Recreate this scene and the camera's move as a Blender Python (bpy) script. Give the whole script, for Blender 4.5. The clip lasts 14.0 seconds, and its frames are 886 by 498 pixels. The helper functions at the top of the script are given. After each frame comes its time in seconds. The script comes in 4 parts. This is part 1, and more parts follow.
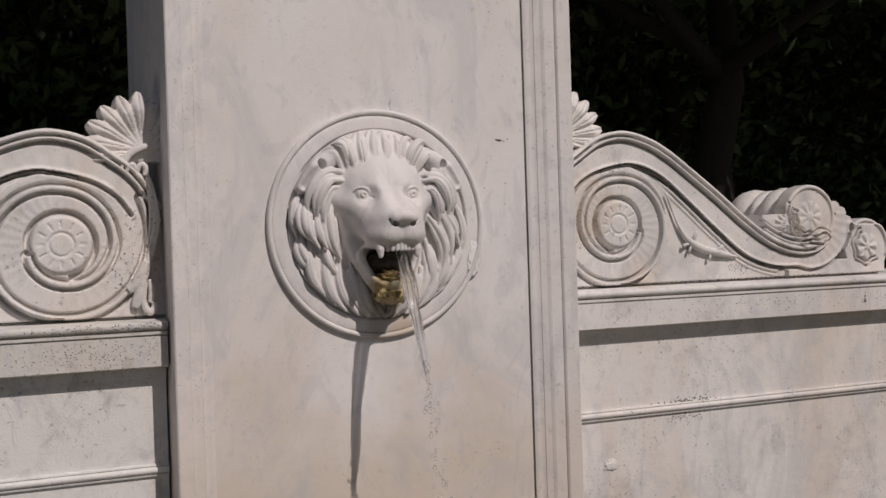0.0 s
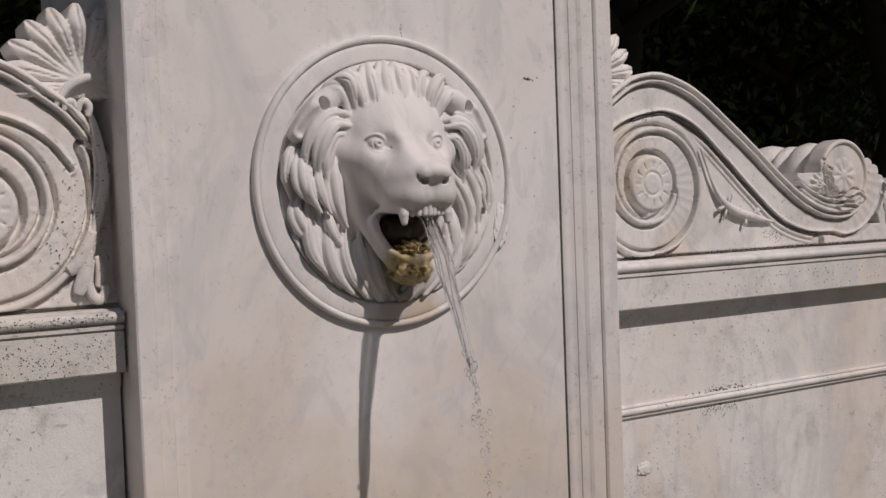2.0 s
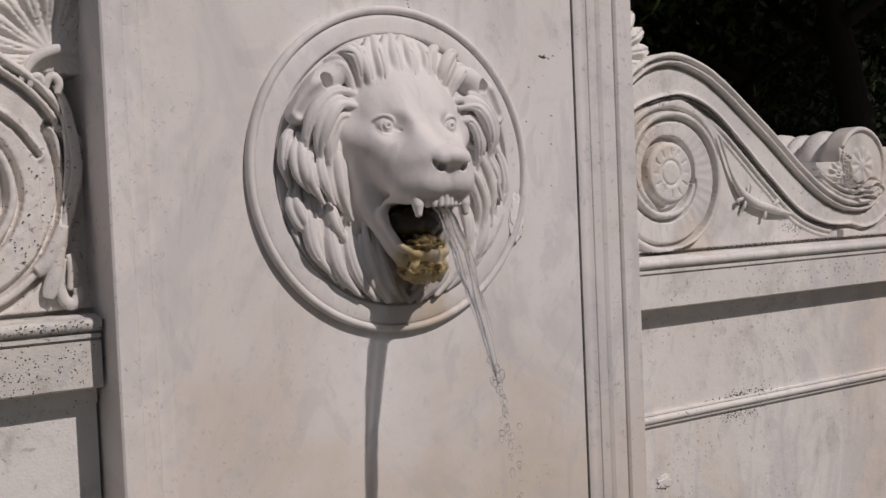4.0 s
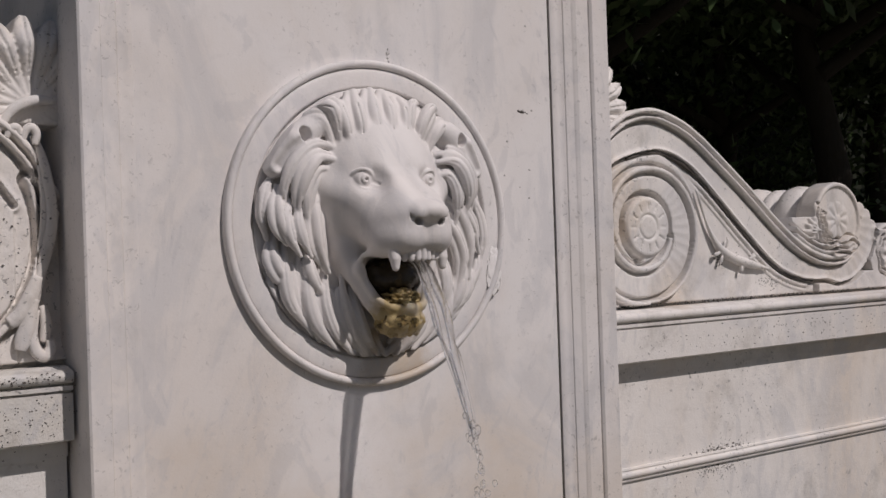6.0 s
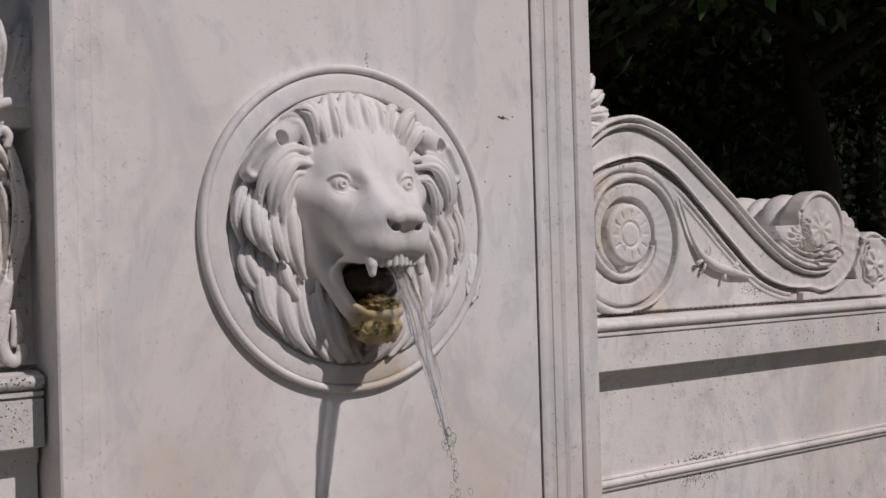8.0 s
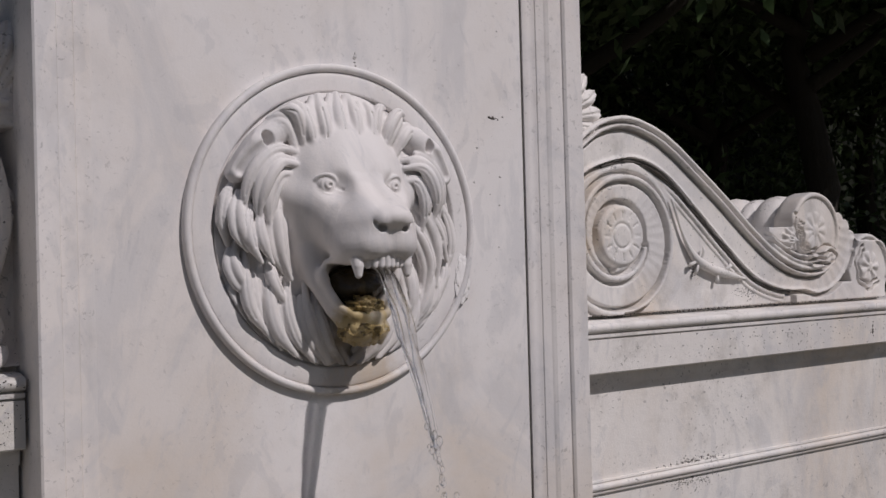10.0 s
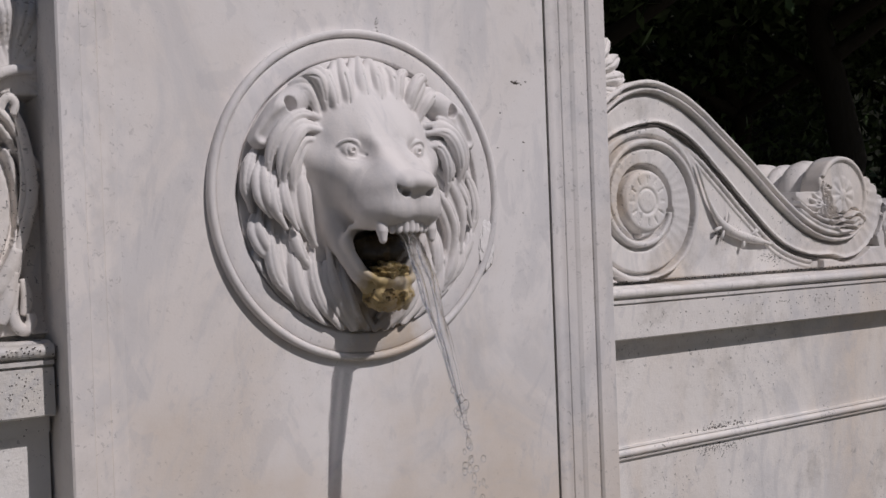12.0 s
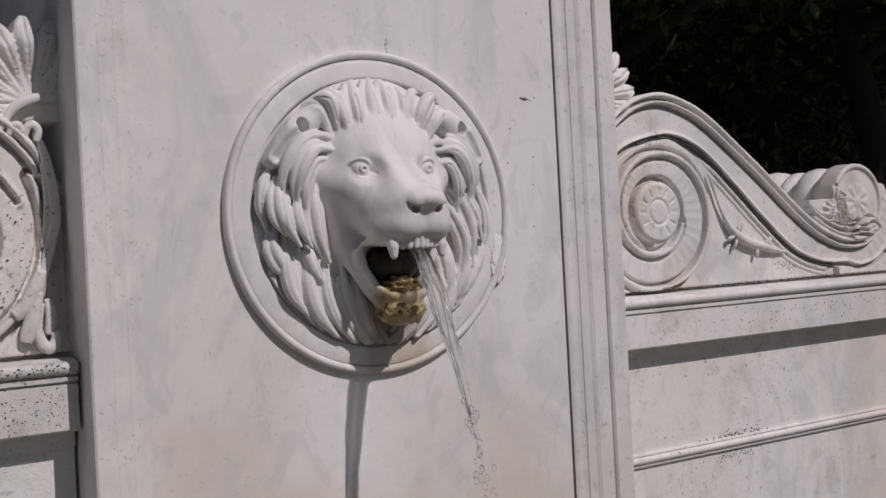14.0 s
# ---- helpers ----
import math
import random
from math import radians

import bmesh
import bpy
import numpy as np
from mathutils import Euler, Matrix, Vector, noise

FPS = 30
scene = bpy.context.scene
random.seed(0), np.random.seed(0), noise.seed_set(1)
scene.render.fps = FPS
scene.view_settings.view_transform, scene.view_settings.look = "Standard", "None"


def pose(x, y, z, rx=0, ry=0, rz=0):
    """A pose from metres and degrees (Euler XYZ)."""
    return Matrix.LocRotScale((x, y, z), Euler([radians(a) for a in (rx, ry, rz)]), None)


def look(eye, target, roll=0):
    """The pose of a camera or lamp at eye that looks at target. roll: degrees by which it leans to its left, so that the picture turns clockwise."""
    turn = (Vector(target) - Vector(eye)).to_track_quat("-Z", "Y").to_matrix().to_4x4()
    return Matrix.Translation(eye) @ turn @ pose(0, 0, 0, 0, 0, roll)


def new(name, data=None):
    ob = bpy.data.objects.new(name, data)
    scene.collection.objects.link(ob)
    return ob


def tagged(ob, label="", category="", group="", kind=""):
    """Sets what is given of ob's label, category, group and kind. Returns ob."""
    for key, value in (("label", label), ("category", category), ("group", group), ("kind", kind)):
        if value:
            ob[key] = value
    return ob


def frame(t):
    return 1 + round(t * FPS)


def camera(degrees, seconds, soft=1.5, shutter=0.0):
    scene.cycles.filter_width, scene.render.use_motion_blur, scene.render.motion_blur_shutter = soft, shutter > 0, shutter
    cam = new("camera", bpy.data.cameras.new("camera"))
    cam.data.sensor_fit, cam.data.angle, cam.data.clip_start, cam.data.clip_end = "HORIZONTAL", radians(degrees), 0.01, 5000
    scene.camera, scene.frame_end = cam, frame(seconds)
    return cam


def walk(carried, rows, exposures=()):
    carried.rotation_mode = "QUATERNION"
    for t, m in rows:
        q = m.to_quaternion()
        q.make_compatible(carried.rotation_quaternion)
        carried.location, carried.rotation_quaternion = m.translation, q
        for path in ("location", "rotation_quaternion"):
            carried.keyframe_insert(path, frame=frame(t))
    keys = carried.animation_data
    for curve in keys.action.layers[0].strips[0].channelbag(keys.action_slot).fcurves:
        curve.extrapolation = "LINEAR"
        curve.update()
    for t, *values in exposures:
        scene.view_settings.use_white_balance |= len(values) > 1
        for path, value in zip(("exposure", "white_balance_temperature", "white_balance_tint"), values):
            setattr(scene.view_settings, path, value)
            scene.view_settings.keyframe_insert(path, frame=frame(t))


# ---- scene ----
cam = camera(45.1, 14.0)
PATH = [
    (0, (-0.806, -2.228, 1.452), (-0.014, -0.391, 1.442), -1.8),
    (0.5, (-0.807, -2.056, 1.474), (0.051, -0.25, 1.435), -0.8),
    (1, (-0.871, -1.868, 1.471), (0.111, -0.127, 1.394), -1.1),
    (1.5, (-0.899, -1.744, 1.455), (0.162, -0.051, 1.354), -1.8),
    (2, (-0.885, -1.641, 1.452), (0.148, 0.07, 1.375), -2.1),
    (4.3, (-0.87, -1.422, 1.437), (0.249, 0.234, 1.367), -2.4),
    (4.5, (-0.872, -1.424, 1.443), (0.248, 0.232, 1.395), -2.4),
    (5, (-0.875, -1.438, 1.449), (0.247, 0.218, 1.444), -2.3),
    (5.5, (-0.871, -1.434, 1.448), (0.256, 0.218, 1.453), -2.3),
    (6, (-0.865, -1.428, 1.45), (0.279, 0.213, 1.457), -1.9),
    (6.5, (-0.856, -1.42, 1.449), (0.3, 0.212, 1.469), -1.9),
    (7, (-0.849, -1.422, 1.443), (0.306, 0.211, 1.46), -2.0),
    (7.5, (-0.844, -1.425, 1.442), (0.311, 0.208, 1.461), -1.9),
    (8, (-0.84, -1.431, 1.447), (0.315, 0.201, 1.468), -1.6),
    (10.3, (-0.815, -1.429, 1.447), (0.341, 0.203, 1.47), -1.5),
    (10.5, (-0.814, -1.436, 1.443), (0.337, 0.2, 1.457), -1.6),
    (11, (-0.81, -1.422, 1.435), (0.332, 0.219, 1.426), -2.2),
    (11.5, (-0.81, -1.415, 1.431), (0.321, 0.234, 1.408), -2.0),
    (12, (-0.817, -1.424, 1.43), (0.303, 0.233, 1.41), -2.1),
    (12.5, (-0.8, -1.443, 1.434), (0.301, 0.227, 1.418), -2.7),
    (13, (-0.795, -1.461, 1.433), (0.291, 0.219, 1.425), -3.2),
    (13.5, (-0.802, -1.47, 1.432), (0.269, 0.22, 1.436), -3.2),
    (14, (-0.812, -1.475, 1.436), (0.259, 0.214, 1.437), -3.0),
]
SUN_STRENGTH, SKY_STRENGTH = 3.7, 0.042
EXPOSURES = [(0, -0.71, 6750, 17), (6.5, -0.71, 6520, 17), (11, -0.71, 6300, 17), (14, -0.71, 6300, 17)]
walk(cam, [(t, look(eye, target, roll)) for t, eye, target, roll in PATH], EXPOSURES)

# ---------------------------------------------------------------- light
# the sun stands in front of the wall, to the right and about fifty degrees up
SUN = Vector((0.35, -1.0, 1.08)).normalized()
world = bpy.data.worlds.new("sky")
scene.world = world
world.use_nodes = True
wn, wl = world.node_tree.nodes, world.node_tree.links
sky = wn.new("ShaderNodeTexSky")
sky.sky_type, sky.sun_disc = "NISHITA", False
sky.sun_elevation = math.asin(SUN.z)
sky.sun_rotation = math.atan2(SUN.x, SUN.y)
wn["Background"].inputs["Strength"].default_value = SKY_STRENGTH
wl.new(sky.outputs[0], wn["Background"].inputs["Color"])
sun = new("sun", bpy.data.lights.new("sun", "SUN"))
sun.data.energy, sun.data.angle, sun.data.color = SUN_STRENGTH, radians(0.53), (1.0, 0.95, 0.9)
sun.matrix_world = look(SUN * 20, (0, 0, 0))


# ---------------------------------------------------------------- materials
class Shader:
    """A principled material with short calls for its nodes."""

    def __init__(self, name, colour, rough, **more):
        self.mat = bpy.data.materials.new(name)
        self.mat.use_nodes = True
        self.n, self.l = self.mat.node_tree.nodes, self.mat.node_tree.links
        self.b = self.n["Principled BSDF"]
        self.b.inputs["Base Color"].default_value = (*colour, 1)
        self.b.inputs["Roughness"].default_value = rough
        for key, value in more.items():
            self.b.inputs[key.replace("_", " ")].default_value = value
        self.co = self.n.new("ShaderNodeTexCoord").outputs["Object"]
        self.colour, self.height = None, None
        self.base = colour

    def scaled(self, s):
        m = self.n.new("ShaderNodeMapping")
        m.inputs["Scale"].default_value = s
        self.l.new(self.co, m.inputs["Vector"])
        return m.outputs[0]

    def noise(self, scale, detail=5, rough=0.55, distort=0.0, vec=None):
        t = self.n.new("ShaderNodeTexNoise")
        for k, v in (("Scale", scale), ("Detail", detail), ("Roughness", rough), ("Distortion", distort)):
            t.inputs[k].default_value = v
        self.l.new(vec or self.co, t.inputs["Vector"])
        return t.outputs["Fac"]

    def step(self, fac, lo, hi, a=0.0, b=1.0):
        m = self.n.new("ShaderNodeMapRange")
        m.interpolation_type = "SMOOTHSTEP"
        for k, v in (("From Min", lo), ("From Max", hi), ("To Min", a), ("To Max", b)):
            m.inputs[k].default_value = v
        self.l.new(fac, m.inputs["Value"])
        return m.outputs[0]

    def math(self, op, a, b):
        m = self.n.new("ShaderNodeMath")
        m.operation = op
        for i, v in enumerate((a, b)):
            if isinstance(v, (int, float)):
                m.inputs[i].default_value = v
            else:
                self.l.new(v, m.inputs[i])
        return m.outputs[0]

    def tint(self, fac, colour):
        m = self.n.new("ShaderNodeMix")
        m.data_type = "RGBA"
        if self.colour is None:
            m.inputs["A"].default_value = (*self.base, 1)
        else:
            self.l.new(self.colour, m.inputs["A"])
        m.inputs["B"].default_value = (*colour, 1)
        self.l.new(fac, m.inputs["Factor"])
        self.colour = m.outputs["Result"]
        self.l.new(self.colour, self.b.inputs["Base Color"])
        return self

    def bump(self, height, strength, distance):
        m = self.n.new("ShaderNodeBump")
        m.inputs["Strength"].default_value, m.inputs["Distance"].default_value = strength, distance
        self.l.new(height, m.inputs["Height"])
        if self.height is not None:
            self.l.new(self.height, m.inputs["Normal"])
        self.height = m.outputs[0]
        self.l.new(self.height, self.b.inputs["Normal"])
        return self

    def rough(self, fac, lo, hi):
        self.l.new(self.step(fac, 0.3, 0.7, lo, hi), self.b.inputs["Roughness"])
        return self


def marble(name, colour, veins, warm, dirt, specks, bump=0.25, bloom=0.0, stains_and_shade=()):
    """White marble: cloudy grey veins, ochre bloom, grey dirt and black lichen specks in the given amounts."""
    s = Shader(name, colour, 0.5)
    tall = s.scaled((1.0, 1.0, 0.45))
    s.tint(s.math("MULTIPLY", s.step(s.noise(2.6, 6, 0.6, 0.6, tall), 0.42, 0.72), warm), (0.64, 0.53, 0.42))
    if bloom:
        # ochre left by the water on the lower half of the slab
        split = s.n.new("ShaderNodeSeparateXYZ")
        s.l.new(s.co, split.inputs[0])
        low = s.math("ADD", split.outputs["Z"], s.math("MULTIPLY", s.noise(3.2, 5, 0.6), 0.9))
        s.tint(s.math("MULTIPLY", s.step(low, 1.78, 1.30), bloom), (0.60, 0.47, 0.33))
    # ochre and brown stains and painted shade, by centre, reach, amount and colour
    for centre, reach, amount, stain in stains_and_shade:
        d = s.n.new("ShaderNodeVectorMath")
        d.operation = "DISTANCE"
        s.l.new(s.co, d.inputs[0])
        d.inputs[1].default_value = centre
        far = s.math("ADD", d.outputs["Value"], s.math("MULTIPLY", s.math("SUBTRACT", s.noise(0.9 / reach, 6, 0.65), 0.5), reach * 1.6))
        s.tint(s.math("MULTIPLY", s.step(far, reach * 1.1, reach * 0.6), amount), stain)
    streak = s.scaled((1.3, 1.0, 0.7))
    s.tint(s.math("MULTIPLY", s.step(s.noise(3.0, 8, 0.66, 1.8, streak), 0.48, 0.62), veins), (0.52, 0.53, 0.56))
    s.tint(s.math("MULTIPLY", s.step(s.noise(7.5, 6, 0.6, 2.6, streak), 0.56, 0.63), veins * 0.7), (0.50, 0.50, 0.52))
    s.tint(s.math("MULTIPLY", s.step(s.noise(20, 4, 0.6, 0.8), 0.52, 0.75), veins * 0.5), (0.50, 0.485, 0.48))
    s.tint(s.math("MULTIPLY", s.step(s.noise(9, 8, 0.7), 0.50, 0.74), dirt), (0.34, 0.31, 0.27))
    patch = s.step(s.noise(6.0, 4, 0.6), 0.44, 0.60)
    s.tint(s.math("MULTIPLY", s.math("MULTIPLY", s.step(s.noise(120, 4, 0.62, 0.6), 0.60, 0.66), patch), specks), (0.09, 0.085, 0.08))
    s.tint(s.math("MULTIPLY", s.step(s.noise(38, 3, 0.5, 0.5), 0.70, 0.75), specks * 0.8), (0.26, 0.25, 0.25))
    s.bump(s.noise(260, 3, 0.6), bump, 0.0012).bump(s.noise(28, 5, 0.6), bump, 0.003)
    return s.rough(s.noise(14), 0.55, 0.75).mat


MARBLE = marble("marble", (0.82, 0.795, 0.785), 0.34, 0.30, 0.10, 0.20, 0.15, 0.60)
MARBLE_FRAME = marble("marble_frame", (0.81, 0.78, 0.765), 0.35, 0.30, 0.22, 0.3, 0.2, 0.40)
# the ring turns warm brown towards its lower edge
MARBLE_RING = marble("marble_ring", (0.80, 0.775, 0.765), 0.35, 0.30, 0.20, 0.2, 0.25, stains_and_shade=[((0.03, -0.01, -0.235), 0.075, 0.6, (0.50, 0.38, 0.24))])
# golden jaw stain; the two dark browns also paint shade in mouth and under chin
MARBLE_LION = marble("marble_lion", (0.79, 0.76, 0.745), 0.32, 0.18, 0.22, 0.0, 0.25, stains_and_shade=[((0, -0.090, -0.142), 0.066, 0.92, (0.41, 0.30, 0.11)), ((0.0, -0.045, -0.090), 0.052, 0.85, (0.09, 0.06, 0.03)), ((0.004, -0.03, -0.185), 0.040, 0.6, (0.22, 0.15, 0.08))])
MARBLE_WORN = marble("marble_worn", (0.81, 0.78, 0.75), 0.36, 0.55, 0.45, 0.6, 0.5, stains_and_shade=[((0.57, 0.06, 1.54), 0.10, 0.36, (0.56, 0.43, 0.28)), ((0.72, 0.06, 1.36), 0.06, 0.25, (0.55, 0.43, 0.30))])
MARBLE_GREY = marble("marble_weathered", (0.81, 0.80, 0.78), 0.50, 0.20, 0.55, 0.5, 0.6)
MARBLE_LICHEN = marble("marble_lichened", (0.70, 0.68, 0.64), 0.55, 0.25, 0.85, 0.9, 0.7)
MORTAR = marble("mortar", (0.86, 0.84, 0.83), 0.1, 0.1, 0.10, 0.0, 0.8)
DIRT = Shader("black_crust", (0.11, 0.10, 0.09), 0.9).mat
GROWTH = Shader("golden_growth", (0.36, 0.25, 0.09), 0.32)
GROWTH.tint(GROWTH.step(GROWTH.noise(40, 5), 0.46, 0.62), (0.56, 0.44, 0.22))
GROWTH.tint(GROWTH.step(GROWTH.noise(70, 5, 0.6, 1.0), 0.50, 0.60), (0.10, 0.065, 0.015))
GROWTH = GROWTH.bump(GROWTH.noise(150, 5, 0.7), 0.9, 0.006).mat
MARK = Shader("grey_mark", (0.42, 0.40, 0.39), 0.9).mat
# wet brown of the mouth, darkened further to paint the shade inside it
WET_SHADE = Shader("algae_and_mouth_shade", (0.045, 0.032, 0.018), 0.25)
WET_SHADE = WET_SHADE.tint(WET_SHADE.step(WET_SHADE.noise(60, 4), 0.5, 0.7), (0.10, 0.065, 0.03)).bump(WET_SHADE.noise(90, 4), 0.6, 0.004).mat
WATER = Shader("water", (0.98, 0.99, 1.0), 0.03, Transmission_Weight=1.0, IOR=1.333)
WATER.bump(WATER.noise(120, 3, 0.6), 0.4, 0.004)
clear, blend = WATER.n.new("ShaderNodeBsdfTransparent"), WATER.n.new("ShaderNodeMixShader")
blend.inputs["Fac"].default_value = 0.38
WATER.l.new(WATER.b.outputs[0], blend.inputs[1])
WATER.l.new(clear.outputs[0], blend.inputs[2])
WATER.l.new(blend.outputs[0], WATER.n["Material Output"].inputs["Surface"])
WATER = WATER.mat
LEAF = Shader("leaf", (0.085, 0.14, 0.05), 0.5)
LEAF.tint(LEAF.step(LEAF.noise(3.0), 0.4, 0.7), (0.045, 0.07, 0.03))
LEAF = LEAF.mat
BARK = Shader("bark", (0.032, 0.027, 0.02), 0.95)
BARK = BARK.bump(BARK.noise(25, 6, 0.7, 0.5, BARK.scaled((1, 1, 0.2))), 1.0, 0.03).mat
SOIL = Shader("gravel", (0.11, 0.095, 0.07), 0.95)
SOIL.tint(SOIL.step(SOIL.noise(60, 5), 0.4, 0.65), (0.17, 0.15, 0.12)).tint(SOIL.step(SOIL.noise(0.6, 4), 0.45, 0.7), (0.06, 0.065, 0.03))
SOIL = SOIL.bump(SOIL.noise(90, 4), 0.8, 0.01).mat


# ---------------------------------------------------------------- helpers for meshes
def part(name, data, material, parent=None, label=""):
    """Links a bmesh or a mesh as one object, under a thing or a part."""
    if isinstance(data, bmesh.types.BMesh):
        me = bpy.data.meshes.new(name)
        data.to_mesh(me)
        data.free()
    else:
        me = data
    if not me.materials:
        me.materials.append(material)
    ob = new(name, me)
    ob.parent = parent
    return tagged(ob, label)


def thing(name, label, category, kind="", at=(0, 0, 0), group=""):
    ob = tagged(new(name), label, category, group, kind)
    ob.location = at
    return ob


def smooth(me):
    me.polygons.foreach_set("use_smooth", np.ones(len(me.polygons), dtype=bool))
    return me


def sculpt(name, f, xs, ys, zs):
    """The surface f = 0 (solid where f < 0) on a grid with these coordinates, as one smooth mesh."""
    F = np.pad(f, 1, constant_values=1e-3).astype(np.float32)
    X, Y, Z = (np.concatenate(([a[0] - 1e-4], a, [a[-1] + 1e-4])) for a in (xs, ys, zs))
    s = F < 0
    c = [s[i:s.shape[0] - 1 + i, j:s.shape[1] - 1 + j, k:s.shape[2] - 1 + k] for i in (0, 1) for j in (0, 1) for k in (0, 1)]
    total = sum(a.astype(np.int8) for a in c)
    I, J, K = np.nonzero((total > 0) & (total < 8))
    pos, count = np.zeros((len(I), 3)), np.zeros(len(I))
    G = (X, Y, Z)
    for axis in range(3):
        for u in (0, 1):
            for v in (0, 1):
                a = [I, J, K]
                others = [q for q in range(3) if q != axis]
                a[others[0]], a[others[1]] = a[others[0]] + u, a[others[1]] + v
                b = list(a)
                b[axis] = a[axis] + 1
                fa, fb = F[tuple(a)], F[tuple(b)]
                m = (fa < 0) != (fb < 0)
                t = np.where(m, fa / np.where(m, fa - fb, 1), 0)
                for q in range(3):
                    pos[:, q] += m * (G[q][a[q]] * (1 - t) + G[q][b[q]] * t)
                count += m
    pos /= count[:, None]
    index = -np.ones(total.shape, dtype=np.int64)
    index[I, J, K] = np.arange(len(I))
    faces = []
    for axis in range(3):
        o1, o2 = [(1, 2), (2, 0), (0, 1)][axis]
        lo, hi = [slice(None)] * 3, [slice(None)] * 3
        lo[axis], hi[axis] = slice(0, -1), slice(1, None)
        sa, sb = s[tuple(lo)], s[tuple(hi)]
        for m, flip in ((sa & ~sb, False), (~sa & sb, True)):
            e = np.array(np.nonzero(m))
            quad = []
            for d1, d2 in ((-1, -1), (0, -1), (0, 0), (-1, 0)):
                q = e.copy()
                q[o1] += d1
                q[o2] += d2
                quad.append(index[tuple(q)])
            quad = np.array(quad).T
            faces.append(quad[:, ::-1] if flip else quad)
    faces = np.concatenate(faces)
    me = bpy.data.meshes.new(name)
    me.vertices.add(len(pos))
    me.vertices.foreach_set("co", pos.astype(np.float32).ravel())
    me.loops.add(faces.size)
    me.loops.foreach_set("vertex_index", faces.astype(np.int32).ravel())
    me.polygons.add(len(faces))
    me.polygons.foreach_set("loop_start", np.arange(0, faces.size, 4, dtype=np.int32))
    me.update(calc_edges=True)
    me.validate()
    return smooth(me)


def prism(profile, z0, z1, along="z"):
    """A closed profile of (a, b), drawn out along z (a, b are x, y) or along x (a, b are y, z)."""
    bm = bmesh.new()
    put = (lambda p, w: (p[0], p[1], w)) if along == "z" else (lambda p, w: (w, p[0], p[1]))
    lo, hi = [bm.verts.new(put(p, z0)) for p in profile], [bm.verts.new(put(p, z1)) for p in profile]
    n = len(profile)
    for i in range(n):
        bm.faces.new((lo[i], lo[(i + 1) % n], hi[(i + 1) % n], hi[i]))
    bm.faces.new(lo[::-1])
    bm.faces.new(hi)
    bmesh.ops.recalc_face_normals(bm, faces=bm.faces)
    return bm


def box(x0, x1, y0, y1, z0, z1, bevel=0.0):
    bm = bmesh.new()
    bmesh.ops.create_cube(bm, size=1, matrix=Matrix.LocRotScale(((x0 + x1) / 2, (y0 + y1) / 2, (z0 + z1) / 2), None, (x1 - x0, y1 - y0, z1 - z0)))
    if bevel:
        bmesh.ops.bevel(bm, geom=bm.edges, offset=bevel, segments=2, affect="EDGES")
    return bm


def lathe(profile, steps=96, axis="y"):
    """A profile of (radius, height) turned round the y axis."""
    bm = bmesh.new()
    rings = []
    for r, h in profile:
        rings.append([bm.verts.new((r * math.cos(2 * math.pi * i / steps), h, r * math.sin(2 * math.pi * i / steps))) for i in range(steps)])
    for a, b in zip(rings, rings[1:]):
        for i in range(steps):
            bm.faces.new((a[i], a[(i + 1) % steps], b[(i + 1) % steps], b[i]))
    for f in bm.faces:
        f.smooth = True
    bmesh.ops.recalc_face_normals(bm, faces=bm.faces)
    return bm


def arc(cx, cy, r, a0, a1, n=6):
    return [(cx + r * math.cos(radians(a0 + (a1 - a0) * i / n)), cy + r * math.sin(radians(a0 + (a1 - a0) * i / n))) for i in range(n + 1)]


def spline(points, n=14):
    """A smooth run of points through the given few."""
    p = np.array(points, dtype=float)
    p = np.vstack((2 * p[0] - p[1], p, 2 * p[-1] - p[-2]))
    t = np.linspace(0, 1, n, endpoint=False)[:, None]
    run = [0.5 * (2 * b + (c - a) * t + (2 * a - 5 * b + 4 * c - d) * t ** 2 + (3 * b - a - 3 * c + d) * t ** 3) for a, b, c, d in zip(p, p[1:], p[2:], p[3:])]
    return np.vstack(run + [p[-2:-1]])


def ease(x, lo, hi):
    t = np.clip((x - lo) / (hi - lo), 0, 1)
    return t * t * (3 - 2 * t)


# ---------------------------------------------------------------- ground
bm = bmesh.new()
bmesh.ops.create_grid(bm, x_segments=60, y_segments=60, size=60)
for v in bm.verts:
    v.co.z = 0.03 * noise.noise(v.co * 0.3) - 0.03
ground = tagged(part("ground", bm, SOIL), "pale trodden gravel and earth round the fountain", "ground", kind="structure")

# ---------------------------------------------------------------- the tall pier with its framed panel
PIER_TOP = 2.45
pier = thing("wall_pier", "tall white marble pier with a moulded frame round a veined slab", "wall", "structure")
part("core", box(-0.442, 0.442, 0.030, 0.553, -0.03, PIER_TOP), MARBLE_FRAME, pier)
part("panel", box(-0.3744, 0.3698, 0.0, 0.0295, 0.10, PIER_TOP - 0.12), MARBLE, pier, "smooth veined marble slab with ochre bloom")
part("joint", box(0.3701, 0.3747, 0.0030, 0.0290, 0.10, PIER_TOP - 0.12), DIRT, pier, "dark open joint beside the slab")
